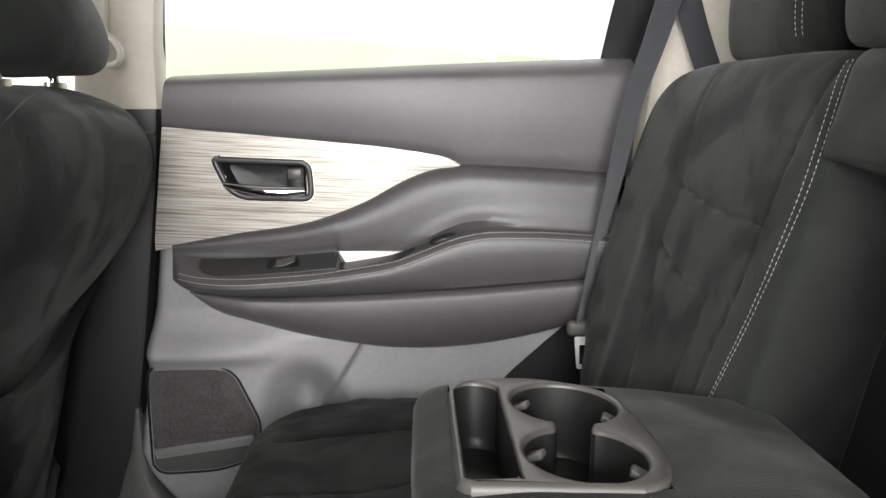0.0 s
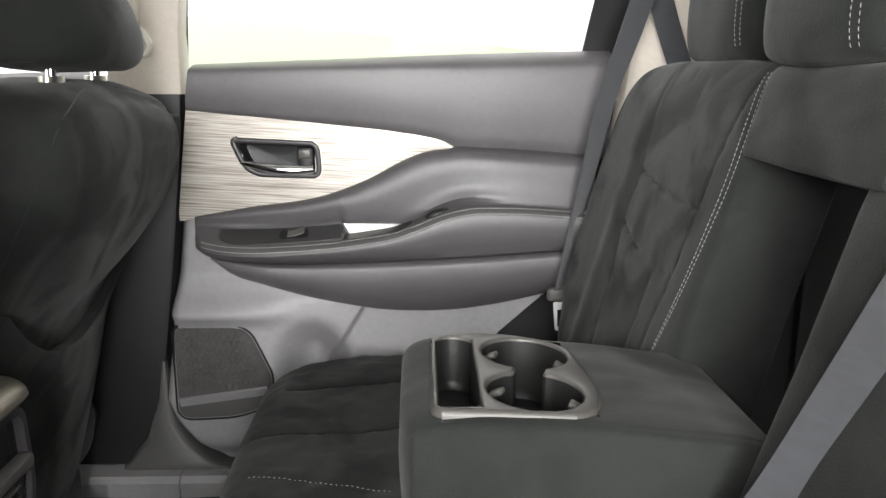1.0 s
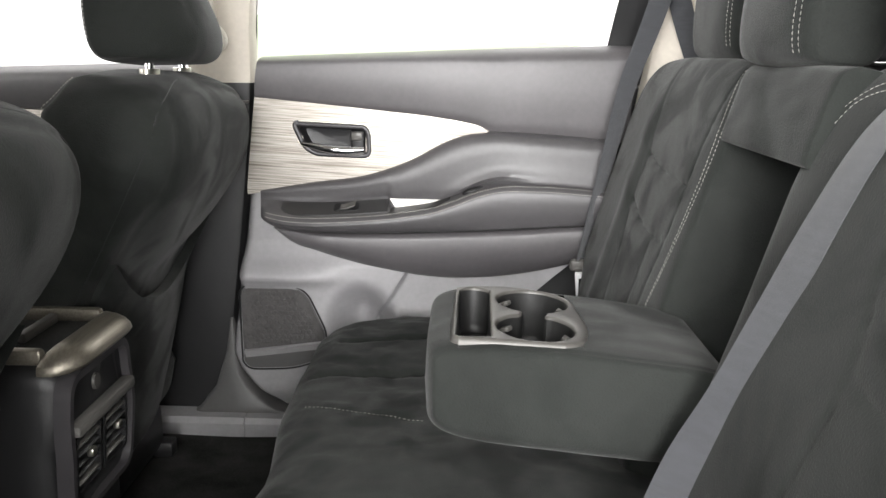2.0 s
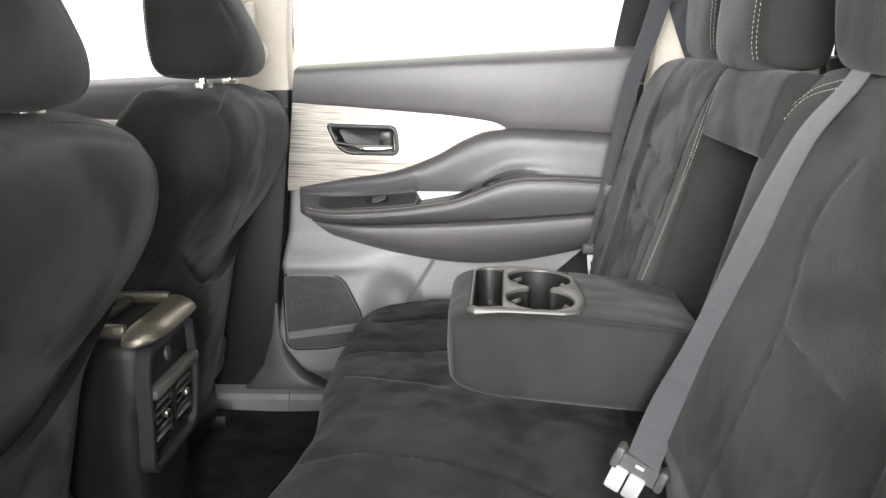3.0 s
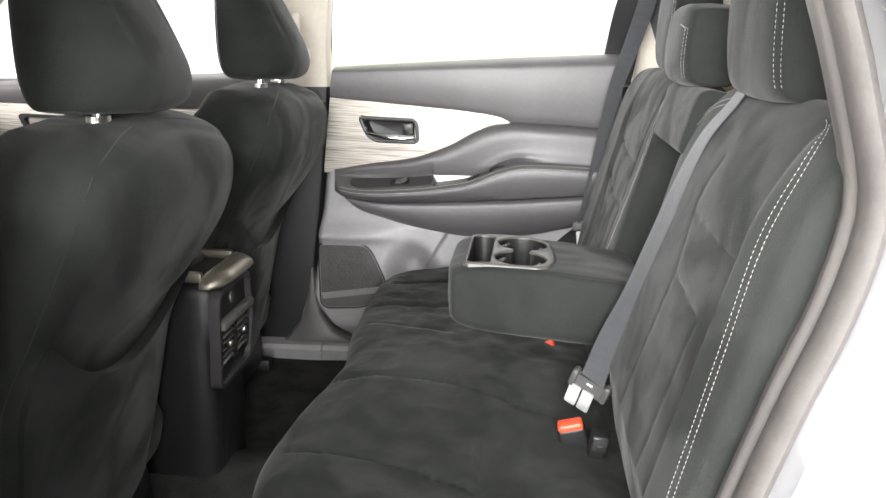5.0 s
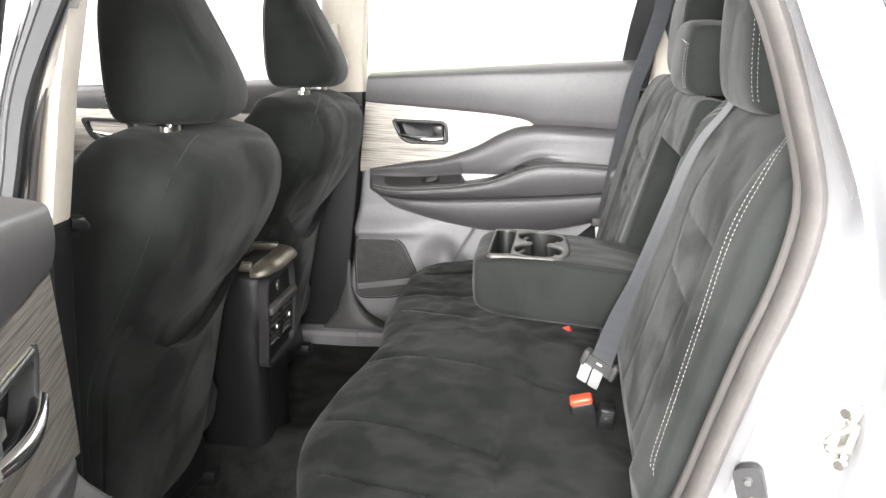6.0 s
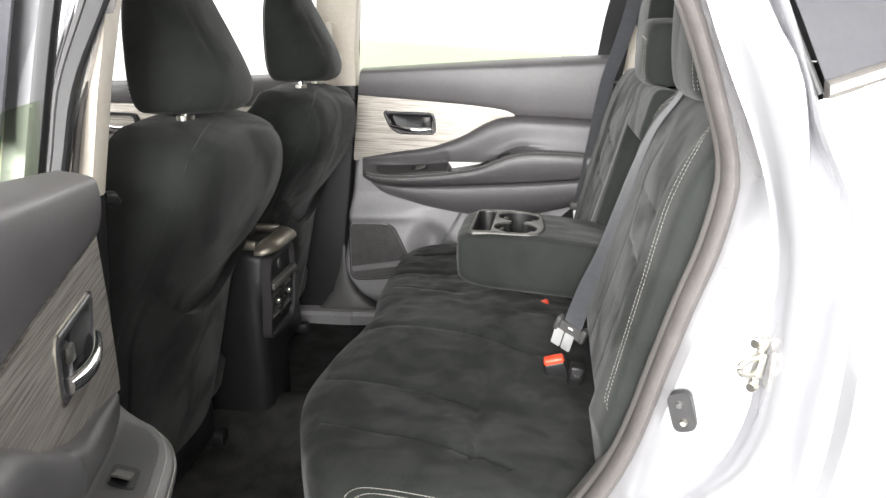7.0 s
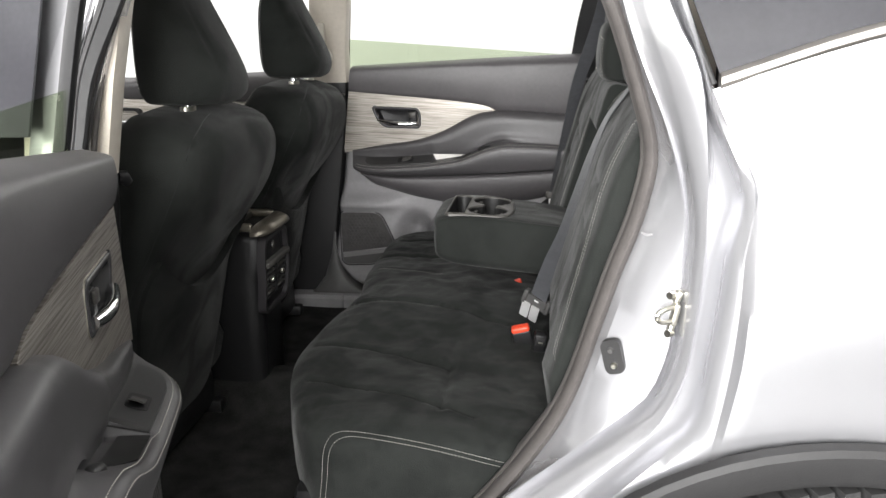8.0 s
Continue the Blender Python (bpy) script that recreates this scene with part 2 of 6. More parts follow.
def grid(bm, rows):
    """Faces between rows of points."""
    vs = [[bm.verts.new(p) for p in r] for r in rows]
    for a, b in zip(vs, vs[1:]):
        for i in range(len(a) - 1):
            bm.faces.new((a[i], a[i + 1], b[i + 1], b[i]))
    return vs


def skirt(bm, vs, shift):
    """Closes a grid's border with a wall along shift, so that it has thickness, and a back."""
    rim = vs[0][:] + [r[-1] for r in vs[1:]] + vs[-1][-2::-1] + [r[0] for r in vs[-2:0:-1]]
    low = [bm.verts.new(v.co + Vector(shift)) for v in rim]
    n = len(rim)
    for i in range(n):
        bm.faces.new((rim[i], rim[(i + 1) % n], low[(i + 1) % n], low[i]))
    return low


def loft(rings, caps=True, closed=True):
    bm = bmesh.new()
    vs = [[bm.verts.new(p) for p in r] for r in rings]
    for a, b in zip(vs, vs[1:]):
        n = len(a)
        for i in range(n if closed else n - 1):
            j = (i + 1) % n
            bm.faces.new((a[i], a[j], b[j], b[i]))
    if caps and closed:
        bm.faces.new(vs[0])
        bm.faces.new(vs[-1][::-1])
    return bm


def box(bm, center, size, m=None, bevel=0.0, seg=2):
    made = bmesh.ops.create_cube(bm, size=1.0)["verts"]
    mm = Matrix.Translation(center) @ (m or Matrix()) @ Matrix.Diagonal((*size, 1))
    bmesh.ops.transform(bm, matrix=mm, verts=made)
    if bevel:
        es = list({e for v in made for e in v.link_edges})
        bmesh.ops.bevel(bm, geom=es, offset=bevel, segments=seg, profile=0.5, affect="EDGES")
    return bm


def boxed(center, size, bevel=0.004, m=None, seg=2):
    return box(bmesh.new(), center, size, m, bevel, seg)


def tube(points, r, n=10, caps=True):
    pts = [Vector(p) for p in points]
    rings = []
    up = Vector((0.123, 0.31, 0.94)).normalized()
    for i, p in enumerate(pts):
        d = (pts[min(i + 1, len(pts) - 1)] - pts[max(i - 1, 0)]).normalized()
        a = d.cross(up)
        if a.length < 0.05:
            a = d.cross(Vector((1, 0, 0)))
        a.normalize()
        b = d.cross(a)
        rr = r[i] if isinstance(r, (list, tuple)) else r
        rings.append([p + rr * (math.cos(2 * math.pi * k / n) * a + math.sin(2 * math.pi * k / n) * b) for k in range(n)])
    return loft(rings, caps)


def ribbon(points, sides, width, thick=0.0014, sag=0.0):
    """A strap along points; sides gives the direction across it at each point."""
    rings = []
    pts = [Vector(p) for p in points]
    for i, p in enumerate(pts):
        d = (pts[min(i + 1, len(pts) - 1)] - pts[max(i - 1, 0)]).normalized()
        s = Vector(sides[i] if isinstance(sides, list) else sides)
        s = (s - s.dot(d) * d).normalized()
        nrm = d.cross(s).normalized()
        ring = []
        for k in (-1, -0.92, -0.4, 0.4, 0.92, 1):
            ring.append(p + s * (k * width / 2) + nrm * (thick / 2 * (0.5 if abs(k) == 1 else 1)))
        for k in (1, 0.92, 0.4, -0.4, -0.92, -1):
            ring.append(p + s * (k * width / 2) - nrm * (thick / 2 * (0.5 if abs(k) == 1 else 1)))
        rings.append(ring)
    return loft(rings)


def plate(outer, holes, place, depth):
    """A flat plate with holes: 2D loops, place(a, b, h) gives the point at height h, the plate goes from h=0 down to -depth."""
    bm = bmesh.new()
    edges = []
    loops = [outer, *holes]
    for lp in loops:
        vs = [bm.verts.new(place(a, b, 0)) for a, b in lp]
        edges += [bm.edges.new((vs[i], vs[(i + 1) % len(vs)])) for i in range(len(vs))]
    bmesh.ops.triangle_fill(bm, use_beauty=True, use_dissolve=False, edges=edges)
    if depth:
        for lp in loops:
            t = [bm.verts.new(place(a, b, 0)) for a, b in lp]
            l = [bm.verts.new(place(a, b, -depth)) for a, b in lp]
            n = len(t)
            for i in range(n):
                bm.faces.new((t[i], t[(i + 1) % n], l[(i + 1) % n], l[i]))
        bmesh.ops.remove_doubles(bm, verts=bm.verts[:], dist=1e-6)
    return bm


def rounded(points, r, seg=5):
    """A polygon with rounded corners; r is a radius or one for each corner."""
    out = []
    n = len(points)
    for i in range(n):
        p0, p, p1 = (Vector((*points[(i + k) % n], 0)) for k in (-1, 0, 1))
        rr = r[i] if isinstance(r, (list, tuple)) else r
        a, b = (p0 - p), (p1 - p)
        rr = min(rr, a.length * 0.45, b.length * 0.45)
        pa, pb = p + a.normalized() * rr, p + b.normalized() * rr
        for k in range(seg + 1):
            t = k / seg
            q = pa * (1 - t) ** 2 + p * 2 * t * (1 - t) + pb * t * t
            out.append((q.x, q.y))
    return out


def even(loop, n):
    """The loop again with n points at even steps, starting at the same point."""
    return [(p.x, p.y) for p in path3([(a, b, 0) for a, b in loop + loop[:1]], n + 1)[:-1]]


def grown(loop, d):
    """The loop moved outwards by d."""
    n = len(loop)
    area = sum(loop[i][0] * loop[(i + 1) % n][1] - loop[(i + 1) % n][0] * loop[i][1] for i in range(n))
    out = []
    for i in range(n):
        (ax_, ay_), (bx_, by_) = loop[i - 1], loop[(i + 1) % n]
        tx, ty_ = bx_ - ax_, by_ - ay_
        ln = math.hypot(tx, ty_) or 1.0
        k = d if area > 0 else -d
        out.append((loop[i][0] + ty_ / ln * k, loop[i][1] - tx / ln * k))
    return out


def ringed(bm, loops, close=False):
    """Bands between loops of points."""
    vs = [[bm.verts.new(p) for p in lp] for lp in loops]
    for r0, r1 in zip(vs, vs[1:]):
        for i in range(len(r0)):
            j = (i + 1) % len(r0)
            bm.faces.new((r0[i], r0[j], r1[j], r1[i]))
    return vs


def stitches(points, normal, length=0.0044, gap=0.0014, w=0.00072):
    """Short raised threads along a line, as one mesh."""
    pts = [Vector(p) for p in points]
    total = sum((b - a).length for a, b in zip(pts, pts[1:]))
    n = max(2, int(total / (length + gap)))
    run = path3(pts, n * 2)
    bm = bmesh.new()
    nn = Vector(normal).normalized()
    for i in range(0, len(run) - 1, 2):
        a, b = run[i], run[i + 1]
        d = (b - a)
        if d.length < 1e-6:
            continue
        b = a + d.normalized() * length
        s = d.cross(nn).normalized() * w / 2
        mid = (a + b) / 2 + nn * w * 0.7
        q = [bm.verts.new(v) for v in (a - s * 0.6, a + s * 0.6, b + s * 0.6, b - s * 0.6, mid - s, mid + s)]
        for f in ((0, 1, 5, 4), (4, 5, 2, 3), (0, 4, 3), (1, 2, 5)):
            bm.faces.new([q[k] for k in f])
    return bm


def bump1(d, w):
    return math.exp(-(d / w) ** 2)


def super_edge(s, p):
    return max(0.0, 1 - abs(s) ** p) ** (1 / p)


def spread(n, k=0.55):
    """n+1 numbers from -1 to 1, closer together towards both ends."""
    out = []
    for i in range(n + 1):
        u = -1 + 2 * i / n
        out.append((1 - k) * u + k * math.sin(u * math.pi / 2))
    return out


def pillow(O, A, B, N, a_of, b_of, front, back, nu=44, nv=44, k=0.6):
    """A padded body: (s, t) in -1..1 gives the place in its plane, front and back the height of each face over it."""
    O, A, B, N = Vector(O), Vector(A), Vector(B), Vector(N)
    bm = bmesh.new()
    su, sv = spread(nu, k), spread(nv, k)
    for face in (front, back):
        rows = []
        for t in sv:
            rows.append([O + A * a_of(s, t) + B * b_of(s, t) + N * (back if max(abs(s), abs(t)) > 0.9999 else face)(s, t) for s in su])
        grid(bm, rows)
    bmesh.ops.remove_doubles(bm, verts=bm.verts[:], dist=2e-5)
    return bm


# ---- photo booth round the car ----
def sheet(name, corners, material, n=2, thick=0.0, **tags):
    a, b, c, d = [Vector(p) for p in corners]
    bm = bmesh.new()
    rows = [[a.lerp(b, i / n).lerp(d.lerp(c, i / n), j / n) for i in range(n + 1)] for j in range(n + 1)]
    vs = grid(bm, rows)
    if thick:
        bmesh.ops.solidify(bm, geom=bm.faces[:], thickness=thick)
    ob = part(name, bm, material, None, smooth=False)
    return tagged(ob, tags.get("label", ""), tags.get("category", ""), kind="structure")


X0, X1, Y0, Y1, ZC = -5.0, 5.5, -5.0, 5.0, 3.3
sheet("ground", [(X0, Y0, 0), (X1, Y0, 0), (X1, Y1, 0), (X0, Y1, 0)], FLOORM, 4, label="grey smooth booth floor under the car", category="floor")
sheet("wall_north", [(X0, Y1, 0), (X1, Y1, 0), (X1, Y1, ZC), (X0, Y1, ZC)], WALLM, label="bright white photo booth wall", category="wall")
sheet("wall_south", [(X0, Y0, 0), (X1, Y0, 0), (X1, Y0, ZC), (X0, Y0, ZC)], WALLM, label="bright white photo booth wall", category="wall")
sheet("wall_west", [(X0, Y0, 0), (X0, Y1, 0), (X0, Y1, ZC), (X0, Y0, ZC)], WALLM, label="bright white photo booth wall", category="wall")
# added out of view, grey so that less light bounces from the rear
sheet("wall_east", [(X1, Y0, 0), (X1, Y1, 0), (X1, Y1, ZC), (X1, Y0, ZC)], UNSEENM, label="unseen grey wall added behind the car to lessen bounced light", category="wall")
sheet("ceiling", [(X0, Y0, ZC), (X1, Y0, ZC), (X1, Y1, ZC), (X0, Y1, ZC)], WALLM, label="white photo booth ceiling", category="ceiling")
for cy, sy in ((-2.6, 2.0), (2.9, 1.8)):
    lamp = thing("ceiling_light", "long white ceiling light panel over the car", "light", pose(0.2, cy, 3.2), "ceiling lights")
    part("housing", boxed((0, 0, 0.06), (6.6, sy + 0.1, 0.03), 0.01), LAMPHOUSE, lamp)
    part("diffuser", boxed((0, 0, 0.025), (6.5, sy, 0.03), 0.005), WALLM, lamp, "milky white diffuser")


for wx0, wy, wx in ((-0.75, -4.95, 4.0), (0.2, 4.95, 6.0)):
    sg = 1 if wy < 0 else -1
    wl = thing("wall_light", "tall white light panel on the booth wall", "light", pose(wx0, wy, 1.75), "wall lights")
    part("housing", boxed((0, -0.02 * sg, 0), (wx + 0.1, 0.05, 2.4), 0.01), LAMPHOUSE, wl)
    part("diffuser", boxed((0, 0.025 * sg, 0), (wx, 0.03, 2.3), 0.005), WALLM, wl, "milky white diffuser")


# ---- doors ----
class Door:
    """Door trim in its own axes: x along the car, d inwards from the trim's plane, z up."""

    def __init__(self, name, label, m, side):
        self.ob = thing(name, label, "car door", m, "car doors", "structure")
        self.side = side

    def v(self, x, d, z):
        return Vector((x, d * self.side, z))

    def patch(self, name, material, xs, lo, hi, depth, nt=14, label="", skirt_d=-0.02, parent=None, clamp=False):
        bm = bmesh.new()
        rows = []
        for j in range(nt + 1):
            t = j / nt
            row = []
            for x in xs:
                z = lo(x) + (hi(x) - lo(x)) * t
                row.append(self.v(max(x, front_edge(z) + 0.002) if clamp else x, depth(x, t), z))
            rows.append(row)
        vs = grid(bm, rows)
        rim = vs[0][:] + [r[-1] for r in vs[1:]] + vs[-1][-2::-1] + [r[0] for r in vs[-2:0:-1]]
        low = [bm.verts.new((q.co.x, skirt_d * self.side, q.co.z)) for q in rim]
        n = len(rim)
        for i in range(n):
            bm.faces.new((rim[i], rim[(i + 1) % n], low[(i + 1) % n], low[i]))
        bm.faces.new(low)
        bmesh.ops.remove_doubles(bm, verts=bm.verts[:], dist=1e-5)
        return part(name, bm, material, parent or self.ob, label)

    def flat(self, name, material, outer, holes, d, depth, label="", parent=None):
        bm = plate(outer, holes, lambda a, b, h: self.v(a, d + h, b), depth)
        return part(name, bm, material, parent or self.ob, label)


def lin(a, b, n):
    return [a + (b - a) * i / n for i in range(n + 1)]


# outlines of the trim, as they lie on its plane
BELT = curve1([(-0.44, 1.196), (-0.2, 1.207), (0.05, 1.218), (0.32, 1.228)])
INS_TOP = curve1([(-0.47, 1.118), (-0.427, 1.114), (-0.177, 1.091), (-0.05, 1.078), (0.014, 1.068), (0.045, 1.061), (0.068, 1.050)])
INS_LOW = curve1([(-0.47, 0.906), (-0.456, 0.909), (-0.316, 0.935), (-0.18, 0.957), (-0.093, 0.990), (-0.024, 1.027), (0.02, 1.043), (0.068, 1.048)])
LEDGE = curve1([(0.068, 1.050), (0.131, 1.048), (0.22, 1.043), (0.36, 1.032)])
STITCH = curve1([(-0.415, 0.870), (-0.36, 0.866), (-0.225, 0.869), (-0.10, 0.882), (-0.045, 0.892), (0.0, 0.908), (0.045, 0.926), (0.09, 0.937), (0.16, 0.939), (0.32, 0.930)])
CREASE = curve1([(-0.395, 0.846), (-0.27, 0.838), (-0.14, 0.840), (0.05, 0.848), (0.32, 0.866)])
POCKET = curve1([(-0.395, 0.836), (-0.36, 0.806), (-0.30, 0.785), (-0.21, 0.758), (-0.14, 0.743), (-0.06, 0.731), (0.0, 0.728), (0.10, 0.734), (0.20, 0.752), (0.285, 0.775)])


def front_edge(z):
    return float(np.interp(z, [0.40, 0.45, 0.50, 0.54, 0.643, 0.908, 1.115, 1.197], [-0.40, -0.455, -0.492, -0.507, -0.49, -0.456, -0.430, -0.418]))


def rear_door(name, label, m, side, glass_front, glass_rear):
    D = Door(name, label, m, side)
    xs = lin(-0.43, 0.36, 40)
    # upper roll under the window
    top = lambda x: BELT(x) if x < 0.32 else BELT(0.32)
    low = lambda x: (INS_TOP(x) if x < 0.068 else LEDGE(x)) - 0.004

    def roll(x, t):
        over = max(0.0, (t - 0.84) / 0.16)
        return 0.012 + 0.012 * math.sin(t * 2.6) - 0.034 * over**2.2 - 0.006 * bump1(t, 0.06)
    D.patch("upper_panel", LEATHER, xs, low, top, roll, 24, "dark grey soft upper door panel", clamp=True)
    # streaked insert
    xi = lin(-0.452, 0.066, 120)
    ins = D.patch("trim_insert", STREAK, xi, lambda x: INS_LOW(x) - 0.004, INS_TOP, lambda x, t: 0.0125 + 0.0012 * math.sin(math.pi * t), 30, "silver streaked wood-look insert", clamp=True)
    cut = bmesh.new()
    cut.from_mesh(ins.data)
    gone = [f for f in cut.faces if -0.342 < f.calc_center_median().x < -0.192 and 0.997 < f.calc_center_median().z < 1.056 and f.calc_center_median().x > -0.342 + (1.056 - f.calc_center_median().z) * 0.55]
    bmesh.ops.delete(cut, geom=gone, context="FACES")
    cut.to_mesh(ins.data)
    cut.free()
    # armrest and the swoosh above it
    xa = [-0.4240, -0.4232, -0.421, -0.417, -0.411, -0.403, -0.393, -0.382] + lin(-0.37, -0.152, 14) + [-0.146, -0.1425, -0.139, -0.134] + lin(-0.12, 0.33, 36)

    def top_z(x):
        return INS_LOW(x) if x < 0.06 else LEDGE(x)

    def soft(f):
        f = min(1.0, max(0.0, f))
        return f * f * (3 - 2 * f)

    def armrest_row(x):
        e = math.sqrt(max(0.0, 1 - (1 - min(1.0, max(0.0, (x + 0.4242) / 0.15))) ** 2.2))
        zc, zs, zt = CREASE(max(x, -0.395)) + 0.016 * max(0.0, 1 - (x + 0.4242) / 0.05) ** 2, STITCH(x), top_z(x)
        r = soft((x + 0.10) / 0.30)
        f_ = soft((x + 0.36) / 0.26)
        pocket = soft((x + 0.146) / 0.010) * (1 - soft((x - 0.010) / 0.09))
        rise = 0.020 * (1 - r) * (1 - pocket) + 0.001
        tray = 0.026 + 0.032 * r
        zv = zs + 0.008 + rise
        keys = [(zc - 0.008, 0.030), (zc - 0.002, 0.068), (zc + 0.004, 0.080), (zc + (zs - zc) * 0.40, 0.090), (zs - 0.010, 0.094), (zs - 0.002, 0.091), (zs + 0.003, 0.085),
                (zs + 0.0045 + 0.15 * rise, 0.076), (zs + 0.006 + 0.55 * rise, 0.052 + 0.008 * r), (zv, tray)]
        gap = zt - zv
        front = [tray + 0.0005, 0.025 + 0.009 * f_, 0.026 + 0.011 * f_, 0.027 + 0.012 * f_, 0.026 + 0.011 * f_, 0.022 + 0.009 * f_, 0.015 + 0.006 * f_, 0.006]
        bar = [0.0560, 0.0520, 0.0500, 0.0490, 0.0465, 0.0390, 0.0260, 0.006]
        keys += [(zv + gap * f, p * (1 - r) + q * r) for f, p, q in zip((0.08, 0.25, 0.45, 0.65, 0.80, 0.92, 0.98, 1.0), front, bar)]
        return [(z, 0.012 + (dd - 0.012) * e) for z, dd in keys]
    bm = bmesh.new()
    rows = []
    for x in xa:
        keys = armrest_row(x)
        zz = [k[0] for k in keys]
        dd = [k[1] for k in keys]
        dense_z, dense_d = [], []
        for i in range(len(keys) - 1):
            for f in (0, 0.5):
                dense_z.append(zz[i] + (zz[i + 1] - zz[i]) * f)
                dense_d.append(dd[i] + (dd[i + 1] - dd[i]) * f)
        dense_z.append(zz[-1])
        dense_d.append(dd[-1])
        rows.append([D.v(x, a, b) for a, b in zip(dense_d, dense_z)])
    vs = grid(bm, rows)
    rim = vs[0][:] + [r[-1] for r in vs[1:]] + vs[-1][-2::-1] + [r[0] for r in vs[-2:0:-1]]
    back = [bm.verts.new((q.co.x, -0.02 * side, q.co.z)) for q in rim]
    for i in range(len(rim)):
        j = (i + 1) % len(rim)
        bm.faces.new((rim[i], rim[j], back[j], back[i]))
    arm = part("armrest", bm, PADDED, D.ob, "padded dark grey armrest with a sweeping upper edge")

    def arm_d(x, z):
        keys = armrest_row(x)
        return float(np.interp(z, [k[0] for k in keys], [k[1] for k in keys]))
    for dz, nm in ((-0.0035, "stitching"), (0.0045, "stitching")):
        line = []
        for x in lin(-0.405, 0.32, 60):
            z = STITCH(x) + dz
            line.append(D.v(x, arm_d(x, z) + 0.0008, z))
        part(nm, stitches(line, (0, side, 0.5), 0.0040, 0.0016, 0.0011), THREAD, arm, "cream thread")
    # pale strip for the pocket's lit back wall, dark sheet for its shaded floor, pull cup and switch panel in the
    # armrest's top
    # light on the pocket's back wall, put in as a pale sheet
    pl = bmesh.new()
    rows = []
    for t in lin(0, 1, 6):
        row = []
        for s in lin(0, 1, 16):
            x = -0.141 + 0.141 * s
            zl = STITCH(x) + 0.0035
            z = zl + (max(0.0008, 0.9065 - 0.0015 * s - zl) if side < 0 else 0.003) * t
            row.append(D.v(x + 0.016 * (1 - t) * (1 - s), 0.0345 + 0.032 * soft((x + 0.10) / 0.30), z))
        rows.append(row)
    vs = grid(pl, rows)
    skirt(pl, vs, D.v(0, -0.008, 0))
    part("lit_wall_strip", pl, LITWALLM, arm, "small pale strip painted for the pocket's lit back wall")
    # the deep pocket's shade is a near-black sheet over its shallow floor
    fl = bmesh.new()
    rows = []
    for d_ in lin(0.040, 0.076, 6):
        row = []
        for x in lin(-0.139, -0.012, 14):
            q = 0.040 + (d_ - 0.040) * min(1.0, (0.004 - x) / 0.05)
            row.append(D.v(x, q, STITCH(x) + 0.0105 - 0.004 * (d_ - 0.04) / 0.036))
        rows.append(row)
    vs = grid(fl, rows)
    skirt(fl, vs, D.v(0, 0, -0.006))
    part("pocket_shade", fl, WELLM, arm, "dark sheet painted for the shade in the grab pocket")
    # solid black ellipsoid gives the finger recess its shade; nothing is hollowed out
    cup = bmesh.new()
    bmesh.ops.create_uvsphere(cup, u_segments=24, v_segments=12, radius=1)
    bmesh.ops.transform(cup, matrix=Matrix.Translation(D.v(0.038, 0.054, 0.9290)) @ Matrix.Rotation(-0.25, 4, "Y") @ Matrix.Diagonal((0.026, 0.010, 0.0085, 1)), verts=cup.verts[:])
    part("pull_cup_shade", cup, BLACKP, arm, "black lens in place of the shade in the finger recess")
    sp = bmesh.new()
    rows = []
    for i, x in enumerate(lin(-0.372, -0.1425, 24)):
        in_ = math.sqrt(max(0.0, 1 - max(0.0, (-0.30 - x) / 0.074) ** 2))
        row = []
        for k in lin(0, 1, 10):
            d_ = 0.030 + (0.074 - 0.030) * k * (0.25 + 0.75 * in_)
            keys = armrest_row(x)[6:10]
            z = float(np.interp(-d_, [-q[1] for q in keys], [q[0] for q in keys]))
            row.append(D.v(x, d_, z + 0.0022))
        rows.append(row)
    vs = grid(sp, rows)
    skirt(sp, vs, D.v(0, 0, -0.006))
    part("switch_panel", sp, SWITCHP, arm, "satin dark grey switch panel")
    # window switch: black rim and well with a rising rocker, lying on the panel
    def place(a, b, h):
        keys = armrest_row(-0.232 + a)[6:10]
        d_ = 0.050 + b
        return D.v(-0.232 + a, d_, float(np.interp(-d_, [-q[1] for q in keys], [q[0] for q in keys])) + 0.0028 + h)

    out = rounded([(-0.027, -0.0135), (0.027, -0.0135), (0.027, 0.0135), (-0.027, 0.0135)], 0.009)
    hole = rounded([(-0.023, -0.0100), (0.023, -0.0100), (0.023, 0.0100), (-0.023, 0.0100)], 0.007)
    swp = part("window_switch", plate(out, [hole], place, 0.0030), BLACKP, D.ob, "black window switch with a raised rocker")
    well = bmesh.new()
    vs = grid(well, [[place(a, b, 0.0003) for a in lin(-0.024, 0.024, 6)] for b in (-0.011, 0, 0.011)])
    skirt(well, vs, D.v(0, 0, -0.003))
    part("well", well, BLACKP, swp)
    rock = bmesh.new()
    rows = [[place(a, b, 0.0015 + 0.0085 * ((a + 0.012) / 0.032) ** 2 * (1 - 12 * abs(b))) for a in lin(-0.012, 0.020, 10)] for b in lin(-0.0085, 0.0085, 5)]
    vs = grid(rock, rows)
    skirt(rock, vs, D.v(0, 0, -0.0025))
    part("rocker", rock, LIPM, swp, "satin grey rocker")
    # map pocket
    xp = lin(-0.393, 0.285, 40)

    def pocket_d(x, t):
        e = min(1.0, max(0.0, (x + 0.395) / 0.10)) ** 0.6
        return (0.020 * min(1, t / 0.04) ** 0.5 + 0.046 * t**0.6 + 0.014 * math.sin(math.pi * t)) * (0.45 + 0.55 * e) - 0.010 * bump1(1 - t, 0.04)
    D.patch("map_pocket", LEATHER, xp, POCKET, lambda x: CREASE(x) - 0.006, pocket_d, 28, "dark grey moulded map pocket")
